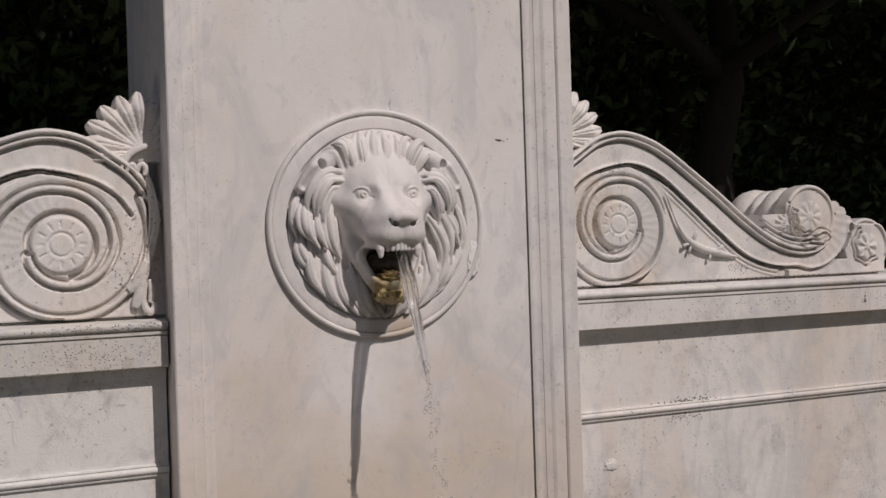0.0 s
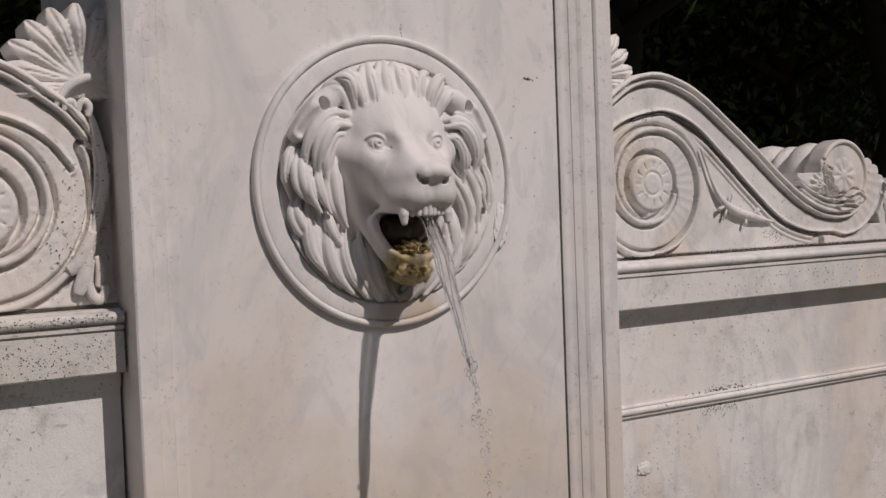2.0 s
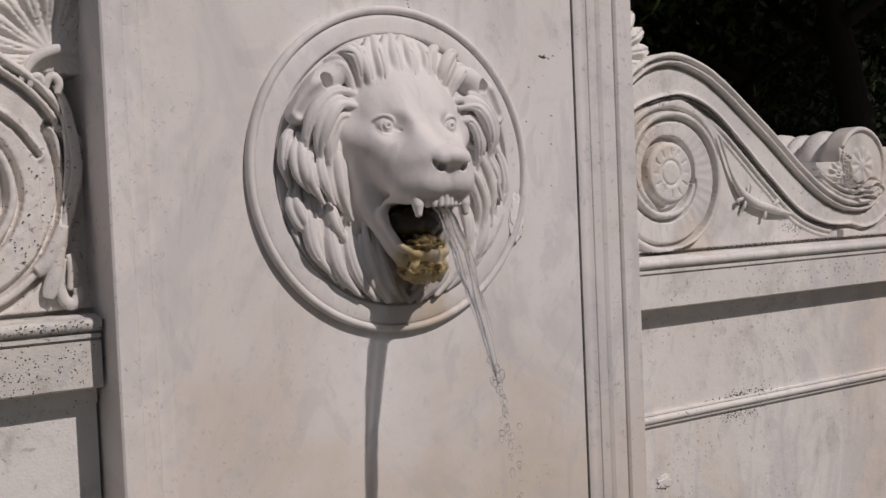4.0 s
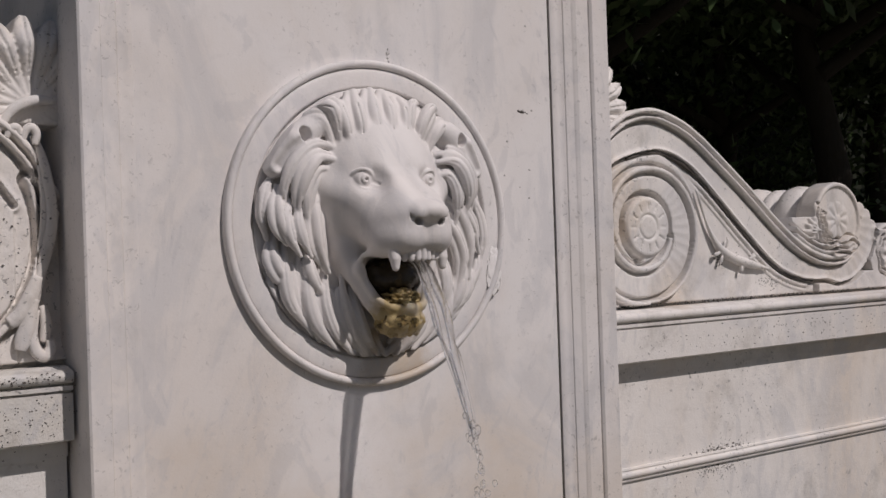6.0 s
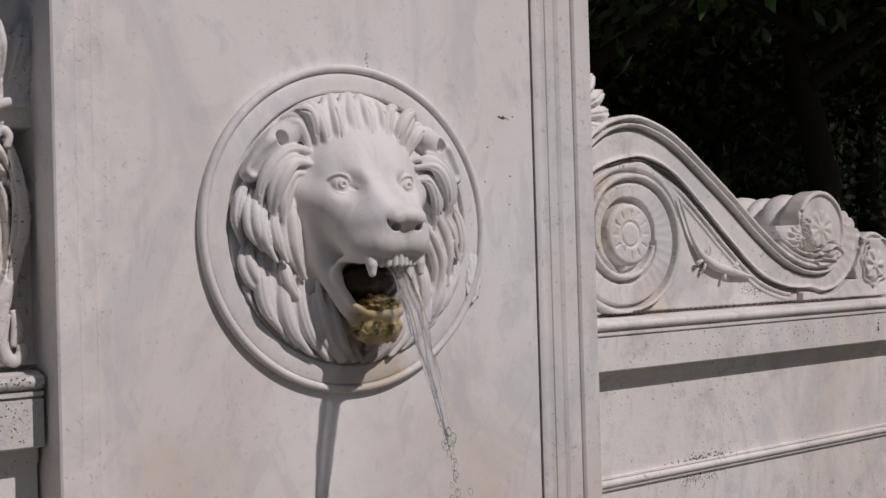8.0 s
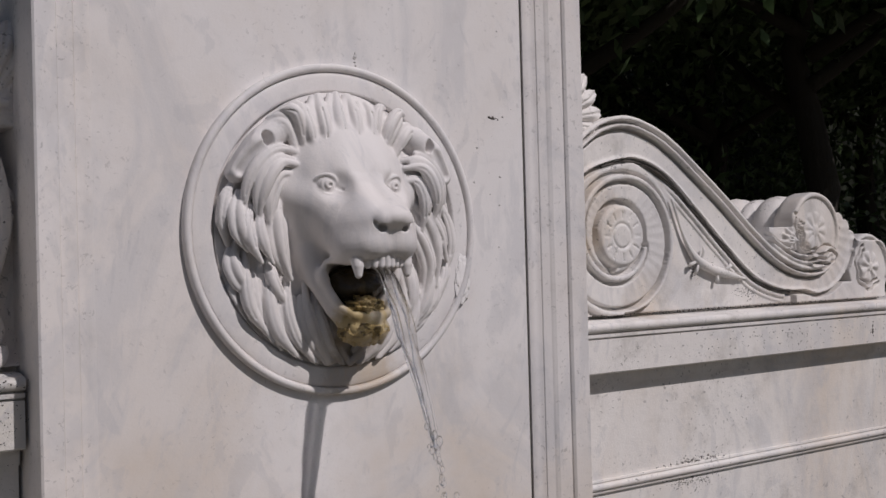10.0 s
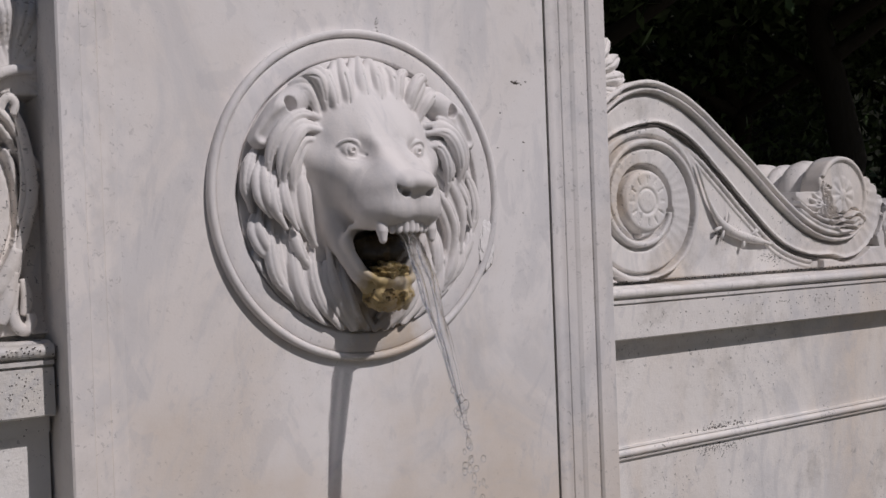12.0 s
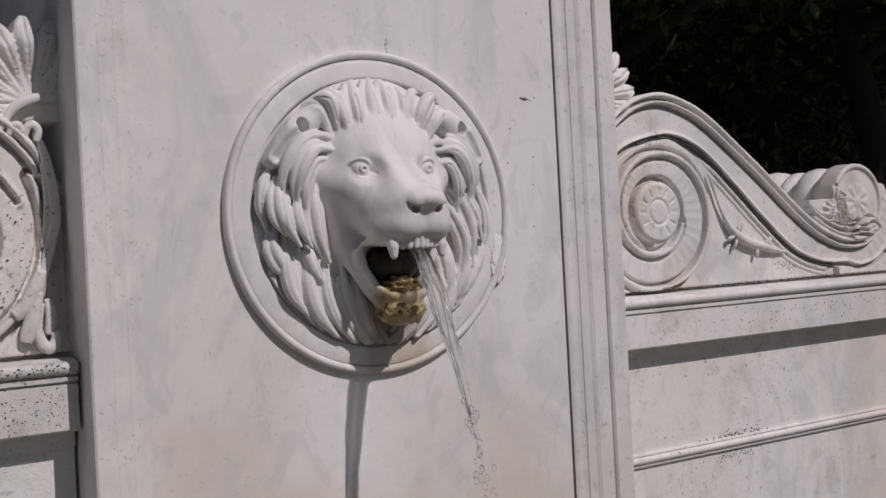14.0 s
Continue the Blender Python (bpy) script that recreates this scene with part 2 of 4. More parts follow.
right_stile = [(0.3750, 0.0295), (0.3750, -0.0005)] + [(0.3755 + 0.0225 * t, -0.001 - 0.0055 * (t + math.sin(2 * math.pi * t) / 8)) for t in (0.0, 0.12, 0.25, 0.38, 0.5, 0.62, 0.75, 0.88, 1.0)] + [
    (0.3990, -0.0060), (0.4005, -0.0085), (0.4150, -0.0125), (0.4180, -0.0145), (0.4230, -0.0170), (0.4470, -0.0205), (0.4480, -0.0200), (0.4492, -0.0230), (0.4530, -0.0265), (0.4845, -0.0300), (0.4870, -0.0280),
    (0.4870, 0.553), (0.4425, 0.553), (0.4425, 0.0295)]
left_stile = [(-0.3745, 0.0295), (-0.3745, -0.0005)] + [(-0.3750 - 0.0220 * t, -0.001 - 0.0055 * (t + math.sin(2 * math.pi * t) / 8)) for t in (0.0, 0.12, 0.25, 0.38, 0.5, 0.62, 0.75, 0.88, 1.0)] + [
    (-0.3985, -0.0055), (-0.4000, -0.0105), (-0.4210, -0.0140), (-0.4225, -0.0130), (-0.4240, -0.0200), (-0.4530, -0.0300), (-0.4560, -0.0280), (-0.4560, 0.553), (-0.4425, 0.553), (-0.4425, 0.0295)]
for outline in (right_stile, left_stile):
    part("stile", prism(outline, -0.03, PIER_TOP), MARBLE_FRAME, pier, "moulded marble border")
part("cap", box(-0.50, 0.50, -0.09, 0.60, PIER_TOP + 0.001, PIER_TOP + 0.12, 0.01), MARBLE_FRAME, pier)

# ---------------------------------------------------------------- medallion ring
ring = thing("medallion_ring", "round raised marble rim framing the carved head on the slab", "ornament", at=(0, 0, 1.5))
plate = [(0.2405, -0.0003), (0.2405, -0.0065), (0.238, -0.0080), (0.232, -0.0088), (0.214, -0.0100), (0.2105, -0.0090), (0.2085, -0.0003)]
bead_ring = [(0.253, -0.0003), (0.253, -0.005)] + [(0.2470 + 0.0060 * math.cos(radians(q)), -0.0075 - 0.0062 * math.sin(radians(q))) for q in range(0, 181, 20)] + [(0.2408, -0.0003)]
part("plate", lathe(plate, 160), MARBLE_RING, ring)
part("edge_bead", lathe(bead_ring, 160), MARBLE_RING, ring, "rounded edge bead")


# ---------------------------------------------------------------- the carved lion's head
def smin(a, b, k):
    h = np.clip(0.5 + 0.5 * (b - a) / k, 0, 1)
    return b * (1 - h) + a * h - k * h * (1 - h)


class Clay:
    """A block of distances on a grid; x across, u out of the wall, z up, all from the medallion's middle."""

    def __init__(self, xs, us, zs):
        self.a = (xs, us, zs)
        self.f = np.full((len(xs), len(us), len(zs)), 0.05, dtype=np.float32)

    def near(self, lo, hi):
        cut = []
        for a, l, h in zip(self.a, lo, hi):
            i, j = np.searchsorted(a, (l, h))
            cut.append(slice(max(i - 1, 0), min(j + 1, len(a))))
        cut = tuple(cut)
        return cut, np.meshgrid(*(a[c] for a, c in zip(self.a, cut)), indexing="ij", sparse=True)

    def merge(self, cut, d, k, cutting=False):
        if self.f[cut].size:
            old = self.f[cut]
            self.f[cut] = -smin(-old, d, k) if cutting else smin(old, d, k)

    def ball(self, c, r, k=0.01, cutting=False, tilt=0.0, power=2.0):
        m = max(r) + 0.03
        cut, (x, u, z) = self.near([q - m for q in c], [q + m for q in c])
        x, u, z = x - c[0], u - c[1], z - c[2]
        if tilt:
            ca, sa = math.cos(radians(tilt)), math.sin(radians(tilt))
            x, z = x * ca + z * sa, -x * sa + z * ca
        n = (np.abs(x / r[0]) ** power + np.abs(u / r[1]) ** power + np.abs(z / r[2]) ** power) ** (1 / power)
        self.merge(cut, (n - 1) * min(r) * (0.6 + 0.4 * n / np.maximum(n, 1)), k, cutting)

    def rod(self, pts, radii, k=0.006, cutting=False, flat=1.0):
        """A chain of cones through the points."""
        pts = np.array(pts, dtype=float)
        m = max(radii) + 0.02
        cut, (x, u, z) = self.near(pts.min(0) - m, pts.max(0) + m)
        best = None
        for p, q, ra, rb in zip(pts, pts[1:], radii, radii[1:]):
            v = q - p
            t = np.clip(((x - p[0]) * v[0] + (u - p[1]) * v[1] + (z - p[2]) * v[2]) / max(v @ v, 1e-9), 0, 1)
            d = np.sqrt((x - p[0] - t * v[0]) ** 2 + ((u - p[1] - t * v[1]) * flat) ** 2 + (z - p[2] - t * v[2]) ** 2) - (ra + (rb - ra) * t)
            best = d if best is None else np.minimum(best, d)
        self.merge(cut, best, k, cutting)


def lion_head():
    step = 0.0017
    xs, us, zs = np.arange(-0.213, 0.2131, step), np.arange(-0.004, 0.186, step), np.arange(-0.212, 0.2121, step)
    c = Clay(xs, us, zs)
    rnd = random.Random(4)
    # bed of the mane
    c.ball((0, 0.0, 0.0), (0.194, 0.022, 0.196), 0.01)
    # skull: the front rounded, the forehead sloping gently up into the hair
    c.ball((-0.003, -0.004, 0.050), (0.107, 0.090, 0.100), 0.012, power=2.4)
    c.ball((-0.010, 0.0, 0.108), (0.092, 0.062, 0.088), 0.030)
    for s in (-1, 1):
        c.ball((s * 0.104, 0.0, 0.076), (0.058, 0.042, 0.062), 0.016)
        # cheekbone, and the cheek that draws back under it towards the jaw
        c.rod([(s * 0.090, 0.034, 0.048), (s * 0.060, 0.066, 0.030)], (0.018, 0.017), 0.024)
        c.rod([(s * 0.076, 0.016, 0.010), (s * 0.056, 0.030, -0.060)], (0.024, 0.018), 0.024)
    # muzzle: a blunt block with a broad flat bridge
    c.ball((0.001, 0.074, -0.012), (0.053, 0.074, 0.042), 0.022, power=2.8)
    for s in (-1, 1):
        c.rod([(s * 0.024, 0.040, 0.124), (s * 0.024, 0.074, 0.066), (s * 0.019, 0.130, 0.010)], (0.018, 0.020, 0.020), 0.024)
        c.rod([(s * 0.054, 0.058, 0.036), (s * 0.036, 0.108, -0.004)], (0.020, 0.021), 0.026)
        c.ball((s * 0.026, 0.108, -0.026), (0.030, 0.042, 0.026), 0.014)
        c.rod([(s * 0.048, 0.060, 0.006), (s * 0.042, 0.100, -0.028)], (0.024, 0.021), 0.022)
    # open mouth
    c.ball((0, 0.060, -0.086), (0.058, 0.062, 0.036), 0.003, True)
    c.ball((0, 0.094, -0.080), (0.055, 0.060, 0.041), 0.002, True)
    c.ball((0, 0.166, -0.103), (0.092, 0.100, 0.061), 0.002, True)
    # lower jaw: the bone, the rim of the lip from the mouth's corner, and the chin
    for s in (-1, 1):
        c.rod([(s * 0.072, 0.034, -0.040), (s * 0.062, 0.044, -0.080), (s * 0.043, 0.054, -0.116), (s * 0.020, 0.062, -0.144)], (0.014, 0.014, 0.014, 0.015), 0.016)
        c.rod([(s * 0.064, 0.062, -0.070), (s * 0.054, 0.066, -0.094), (s * 0.043, 0.075, -0.116), (s * 0.028, 0.088, -0.128), (0, 0.094, -0.131)], (0.0045, 0.0045, 0.0050, 0.0062, 0.0075), 0.012)
    c.ball((0, 0.068, -0.150), (0.036, 0.030, 0.023), 0.008, power=2.4)
    c.ball((0, 0.052, -0.126), (0.030, 0.030, 0.013), 0.006, True)
    # tuft below the chin
    for x in (-0.024, -0.008, 0.010, 0.026):
        c.rod([(x, 0.088 - 8 * x * x, -0.148), (x * 0.9, 0.080 - 8 * x * x, -0.170)], (0.0085, 0.0050), 0.002)
    # upper lips, rounded at the corner
    for s in (-1, 1):
        c.rod([(s * 0.040, 0.118, -0.043), (s * 0.054, 0.094, -0.046), (s * 0.063, 0.072, -0.050), (s * 0.065, 0.064, -0.060), (s * 0.062, 0.062, -0.074)], (0.0025, 0.0034, 0.0036, 0.0038, 0.0042), 0.012)
    # nose pad with wings, comma-shaped nostrils, and the groove to the lip
    c.ball((0.003, 0.148, 0.012), (0.027, 0.022, 0.016), 0.007)
    for s in (-1, 1):
        c.ball((0.003 + s * 0.019, 0.148, 0.008), (0.0130, 0.0165, 0.0135), 0.005)
        c.rod([(0.003 + s * 0.033, 0.146, 0.012), (0.003 + s * 0.029, 0.155, 0.000), (0.003 + s * 0.018, 0.161, -0.005), (0.003 + s * 0.008, 0.167, -0.004)], (0.0018, 0.0040, 0.0062, 0.0024), 0.0014, True)
        c.ball((0.003 + s * 0.019, 0.150, -0.004), (0.0068, 0.0150, 0.0052), 0.002, True)
    c.rod([(0.002, 0.163, -0.010), (0.001, 0.154, -0.046)], (0.0026, 0.0036), 0.007, True)
    # eyes: socket, round ball, thin lids, ring and pupil
    for s in (-1, 1):
        ex = s * 0.0565 - 0.004
        c.ball((ex - s * 0.004, 0.097, 0.061), (0.022, 0.020, 0.017), 0.014, True, s * -10)
        c.ball((ex, 0.0670, 0.062), (0.0156, 0.0170, 0.0150), 0.001)
        for up in (1, -1):
            lid = [(ex - s * 0.0162 * math.cos(a), 0.0685 + 0.0115 * math.sin(a) + 0.003 * math.cos(a), 0.0620 + up * 0.0146 * math.sin(a) - 0.003 * math.cos(a)) for a in np.linspace(0, math.pi, 13)]
            c.rod(lid, [0.0012] + [0.0029 if up > 0 else 0.0020] * 11 + [0.0012], 0.0016)
        c.rod([(ex - s * 0.0140, 0.0800, 0.0585), (ex - s * 0.0215, 0.0850, 0.0540)], (0.0030, 0.0020), 0.002, True)
        c.rod([(ex + 0.0090 * math.cos(a), 0.0817, 0.0622 + 0.0090 * math.sin(a)) for a in np.linspace(0, 2 * math.pi, 17)], [0.0022] * 17, 0.0006, True)
        c.ball((ex + 0.002, 0.0850, 0.0618), (0.0038, 0.0070, 0.0032), 0.0006, True)
    # teeth: two fangs, small ones between
    for s in (-1, 1):
        fx = s * 0.041 - 0.001
        c.rod([(fx, 0.122, -0.040), (fx, 0.126, -0.056), (fx, 0.127, -0.069)], (0.0095, 0.0088, 0.0056), 0.0012)
    for i in range(-3, 4):
        c.rod([(i * 0.0090 + 0.001, 0.136 - 0.0010 * i * i, -0.040), (i * 0.0090 + 0.001, 0.135 - 0.0010 * i * i, -0.0570)], (0.0046, 0.0044), 0.0004)

    def lock(pts, r, u0, u1, strands=2, bulge=0.0, tip=0.35, root=0.5, k=0.0014):
        """One lock of hair through (x, z) points: a bold strand and thinner ones beside it that run to one tip, u0 and u1 out of the wall at root and tip."""
        way = spline(pts, 5)
        n = len(way)
        t = np.linspace(0, 1, n)
        line = np.stack([way[:, 0], u0 + (u1 - u0) * t + bulge * np.sin(np.pi * t) + rnd.uniform(-0.002, 0.002), way[:, 1]], 1)
        run = np.gradient(line, axis=0)
        side = np.stack([-run[:, 2], 0 * t, run[:, 0]], 1)
        side /= np.linalg.norm(side, axis=1)[:, None] + 1e-9
        width = r * (root + (1 - root) * ease(t, 0, 0.4)) * (tip + (1 - tip) * (1 - ease(t, 0.55, 1.0)))
        bold = rnd.choice((-1, 1))
        for j in range(strands):
            o = 0.0 if strands == 1 else (j - (strands - 1) / 2) * 1.15
            thick = 1.0 if strands == 1 else (0.86 if o * bold >= 0 else 0.58)
            first = rnd.choice((0, 0, 2, 4)) if strands > 1 and thick < 0.8 else 0
            last = n - rnd.choice((0, 1, 3)) if strands > 1 and thick < 0.8 else n
            p = line + side * (o * width)[:, None]
            p[:, 1] += rnd.uniform(-0.001, 0.001) - (0.0 if thick > 0.8 else 0.25 * r)
            c.rod(p[first:last], list((width * thick)[first:last]), k)
            if thick > 0.8 and r > 0.008:
                # a shallow furrow along the bold strand
                q = (line + side * ((o + 0.25 * bold) * width)[:, None])[3:-4]
                q[:, 1] += 0.98 * thick * width[3:-4]
                c.rod(q, [0.0013] * len(q), 0.0016, True)

    # upright tuft over the forehead, in uneven waves that rise smoothly out of the brow
    for x0, x1, x2, top, r, u in ((-0.066, -0.080, -0.070, 0.186, 0.0100, 0.002), (-0.056, -0.066, -0.056, 0.201, 0.0080, -0.003), (-0.046, -0.050, -0.046, 0.204, 0.0105, 0.004), (-0.033, -0.038, -0.027, 0.207, 0.0072, -0.003), (-0.022, -0.022, -0.016, 0.208, 0.0100, 0.003), (-0.008, -0.010, 0.000, 0.207, 0.0078, -0.004), (0.004, 0.007, 0.005, 0.206, 0.0102, 0.003), (0.018, 0.022, 0.024, 0.198, 0.0080, -0.003), (0.028, 0.036, 0.036, 0.196, 0.0095, 0.002)):
        lock([(x0, 0.112), (x1 * 0.5 + x0 * 0.5, 0.142), (x1, 0.172), (x2, top - 0.007)], r, 0.049 + 0.5 * u, 0.027, 1, 0.009 + 0.6 * u, 0.7, 0.45, 0.0035)
    # tufts that turn over towards the ears
    lock([(0.040, 0.112), (0.046, 0.150), (0.054, 0.178), (0.071, 0.184)], 0.0105, 0.046, 0.026, 2, 0.012, 0.5)
    lock([(0.056, 0.110), (0.066, 0.146), (0.084, 0.171), (0.104, 0.176)], 0.0115, 0.044, 0.026, 2, 0.014, 0.5)
    lock([(0.072, 0.106), (0.085, 0.138), (0.102, 0.156), (0.123, 0.158)], 0.0105, 0.042, 0.024, 2, 0.012, 0.5)
    lock([(-0.076, 0.112), (-0.082, 0.150), (-0.092, 0.174), (-0.112, 0.178), (-0.130, 0.162)], 0.0110, 0.044, 0.028, 2, 0.014, 0.4)
    lock([(-0.088, 0.108), (-0.099, 0.140), (-0.110, 0.156), (-0.124, 0.158), (-0.134, 0.148)], 0.0100, 0.042, 0.026, 2, 0.010, 0.4)
    # ears: a long cup half sunk in the mane, its hole at the upper end
    for s in (-1, 1):
        c.rod([(s * 0.120, 0.030, 0.140), (s * 0.148, 0.030, 0.119), (s * 0.178, 0.022, 0.083)], (0.021, 0.023, 0.017), 0.003)
        c.rod([(s * 0.150, 0.056, 0.117), (s * 0.166, 0.052, 0.100), (s * 0.178, 0.042, 0.083)], (0.008, 0.012, 0.009), 0.005, True)
        c.ball((s * 0.140, 0.052, 0.129), (0.0085, 0.026, 0.0120), 0.002, True, s * -20)
    for s in (-1, 1):
        def w(*p):
            return [(s * x, z) for x, z in p]
        # arcs that leave the temple, swing out below the ear and hang down
        lock(w((0.088, 0.108), (0.122, 0.110), (0.150, 0.088), (0.167, 0.054), (0.168, 0.020)), 0.0112, 0.042, 0.032, 2, 0.008)
        lock(w((0.090, 0.096), (0.124, 0.098), (0.145, 0.076), (0.155, 0.044), (0.152, 0.014)), 0.0108, 0.048, 0.040, 2, 0.010)
        lock(w((0.094, 0.076), (0.117, 0.074), (0.131, 0.050), (0.134, 0.022), (0.130, -0.006)), 0.0096, 0.044, 0.036, 2, 0.006)
        if s < 0:
            # fingers along the rim, their tips free
            lock(w((0.180, 0.070), (0.195, 0.044), (0.200, 0.012), (0.190, -0.020)), 0.0098, 0.016, 0.014, 1, 0.006, 0.45)
            lock(w((0.174, 0.054), (0.184, 0.026), (0.182, -0.006), (0.162, -0.036)), 0.0108, 0.024, 0.034, 2, 0.006, 0.35)
            lock(w((0.160, 0.034), (0.169, 0.006), (0.164, -0.022), (0.148, -0.048)), 0.0094, 0.030, 0.036, 1, 0.004, 0.35)
            lock(w((0.146, 0.034), (0.151, 0.004), (0.145, -0.024), (0.131, -0.050)), 0.0090, 0.032, 0.038, 1, 0.004, 0.35)
            lock(w((0.120, 0.052), (0.128, 0.014), (0.122, -0.034), (0.101, -0.075)), 0.0118, 0.034, 0.034, 2, 0.004, 0.3)
            lock(w((0.106, 0.030), (0.110, -0.010), (0.106, -0.040), (0.096, -0.064)), 0.0078, 0.032, 0.026, 1, 0.002, 0.35)
            # second layer: long locks down to the rim
            lock(w((0.180, -0.016), (0.187, -0.048), (0.174, -0.078), (0.149, -0.098)), 0.0110, 0.012, 0.020, 2, 0.004, 0.35)
            lock(w((0.172, -0.060), (0.177, -0.094), (0.164, -0.128), (0.136, -0.156)), 0.0110, 0.006, 0.006, 2, 0.002, 0.5)
            lock(w((0.160, -0.030), (0.160, -0.072), (0.152, -0.116), (0.121, -0.162)), 0.0120, 0.012, 0.016, 2, 0.006, 0.35)
            lock(w((0.142, -0.036), (0.139, -0.084), (0.130, -0.132), (0.106, -0.174)), 0.0100, 0.010, 0.006, 1, 0.002, 0.5)
            lock(w((0.130, -0.030), (0.129, -0.064), (0.119, -0.090), (0.100, -0.114)), 0.0102, 0.022, 0.024, 1, 0.004, 0.3)
            lock(w((0.121, -0.046), (0.123, -0.100), (0.111, -0.148), (0.077, -0.193)), 0.0135, 0.016, 0.018, 2, 0.006, 0.35)
        else:
            # long strands that sweep out from the cheek and back in to the rim
            lock(w((0.175, 0.050), (0.192, 0.008), (0.197, -0.035), (0.184, -0.080)), 0.0100, 0.016, 0.014, 1, 0.004, 0.4)
            lock(w((0.125, 0.050), (0.150, 0.022), (0.172, -0.010), (0.186, -0.052)), 0.0105, 0.034, 0.026, 2, 0.004)
            lock(w((0.110, 0.040), (0.136, 0.008), (0.156, -0.040), (0.160, -0.092)), 0.0115, 0.036, 0.026, 2, 0.004)
            lock(w((0.104, 0.012), (0.126, -0.020), (0.143, -0.062), (0.139, -0.112)), 0.0110, 0.034, 0.022, 2, 0.003)
            lock(w((0.186, -0.040), (0.188, -0.076), (0.169, -0.110), (0.148, -0.132)), 0.0105, 0.012, 0.014, 2, 0.003)
            lock(w((0.150, -0.055), (0.161, -0.090), (0.152, -0.120), (0.129, -0.150)), 0.0110, 0.014, 0.016, 2, 0.004)
            lock(w((0.137, -0.040), (0.146, -0.082), (0.132, -0.126), (0.110, -0.158)), 0.0110, 0.020, 0.018, 2, 0.004)
            lock(w((0.103, -0.036), (0.116, -0.078), (0.117, -0.116), (0.103, -0.150)), 0.0105, 0.026, 0.020, 2, 0.003)
            lock(w((0.119, -0.080), (0.121, -0.122), (0.105, -0.160), (0.076, -0.192)), 0.0120, 0.012, 0.012, 2, 0.004)
            lock(w((0.165, -0.100), (0.158, -0.130), (0.138, -0.156), (0.116, -0.174)), 0.0100, 0.006, 0.006, 1, 0.002, 0.5)
        # strands in the hollow beside jaw and throat, drawn in under the chin
        lock(w((0.096, -0.056), (0.097, -0.112), (0.082, -0.160), (0.052, -0.198)), 0.0110, 0.018, 0.018, 2, 0.006, 0.5)
        lock(w((0.078, -0.080), (0.076, -0.128), (0.061, -0.168), (0.034, -0.202)), 0.0105, 0.026, 0.022, 2, 0.006, 0.5)
        lock(w((0.058, -0.096), (0.056, -0.138), (0.042, -0.174), (0.016, -0.203)), 0.0105, 0.026, 0.022, 2, 0.006, 0.5)
        lock(w((0.036, -0.120), (0.032, -0.152), (0.022, -0.180), (0.002, -0.202)), 0.0100, 0.014, 0.014, 2, 0.004, 0.6)
    X, U, Z = np.meshgrid(xs, us, zs, indexing="ij", sparse=True)
    R = np.sqrt(X * X + Z * Z)
    f = np.minimum(np.maximum(c.f, R - 0.2085), np.maximum(R - 0.2062, U - 0.0050))
    f = f[:, ::-1, :]
    return sculpt("lion_head", f, xs, -us[::-1], zs)


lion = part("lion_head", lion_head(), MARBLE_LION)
lion.location = (0, 0, 1.5)
tagged(lion, "carved white marble lion head with open mouth and flowing mane", "statue")

# golden growth inside the lower jaw
def lump(c, r, wobble, seed, level=4):
    bm = bmesh.new()
    bmesh.ops.create_icosphere(bm, subdivisions=level, radius=1)
    for v in bm.verts:
        n = v.co.copy()
        w = 1 + wobble * noise.fractal(n * 2.2 + Vector((seed, 0, 0)), 0.8, 2.2, 4)
        v.co = Vector(c) + Vector((n.x * r[0], n.y * r[1], n.z * r[2])) * w
    for f in bm.faces:
        f.smooth = True
    return bm


growth = thing("mineral_crust", "golden brown wet mineral crust on the lower jaw", "mineral crust", at=(0, 0, 1.5))
part("tongue_crust", lump((-0.006, -0.082, -0.117), (0.026, 0.020, 0.014), 0.55, 3, 5), GROWTH, growth)
part("chin_crust", lump((-0.001, -0.068, -0.150), (0.038, 0.0325, 0.025), 0.13, 9, 5), GROWTH, growth)
# lining added to darken the mouth: wet growth with shade in its colour
part("mouth_lining", lump((0.0, -0.040, -0.086), (0.048, 0.044, 0.030), 0.10, 41, 4), WET_SHADE, growth, "dark wet algae lining with the mouth's shade painted in")

patch = lump((0, 0, 0), (0.015, 0.0008, 0.038), 0.30, 21, 5)
patch = part("mortar_patch", patch, MORTAR)
patch.location = (0.226, -0.0093, 1.418)
tagged(patch, "rough white mortar patch on the worn rim", "repair patch")

# ---------------------------------------------------------------- the wings of the wall with their scrolls
def gap(X, Z, line):
    """The distance of every place of a grid to a line of points."""
    best = np.full(np.broadcast(X, Z).shape, 9.0)
    for (ax, az), (bx, bz) in zip(line, line[1:]):
        vx, vz = bx - ax, bz - az
        t = np.clip(((X - ax) * vx + (Z - az) * vz) / max(vx * vx + vz * vz, 1e-12), 0, 1)
        best = np.minimum(best, (X - ax - t * vx) ** 2 + (Z - az - t * vz) ** 2)
    return np.sqrt(best)


def bead(d, w):
    return np.sqrt(np.clip(1 - (d / w) ** 2, 0, 1))


VOLUTE, BOLSTER, SMALL = (0.660, 1.487), (1.283, 1.495), (1.480, 1.408)
CREST = [(0.44, 1.545), (0.50, 1.630), (0.549, 1.671), (0.612, 1.709), (0.685, 1.722), (0.759, 1.705), (0.819, 1.675), (0.879, 1.634), (0.969, 1.569), (1.062, 1.497), (1.139, 1.447), (1.21, 1.420), (1.28, 1.416), (1.325, 1.436)]
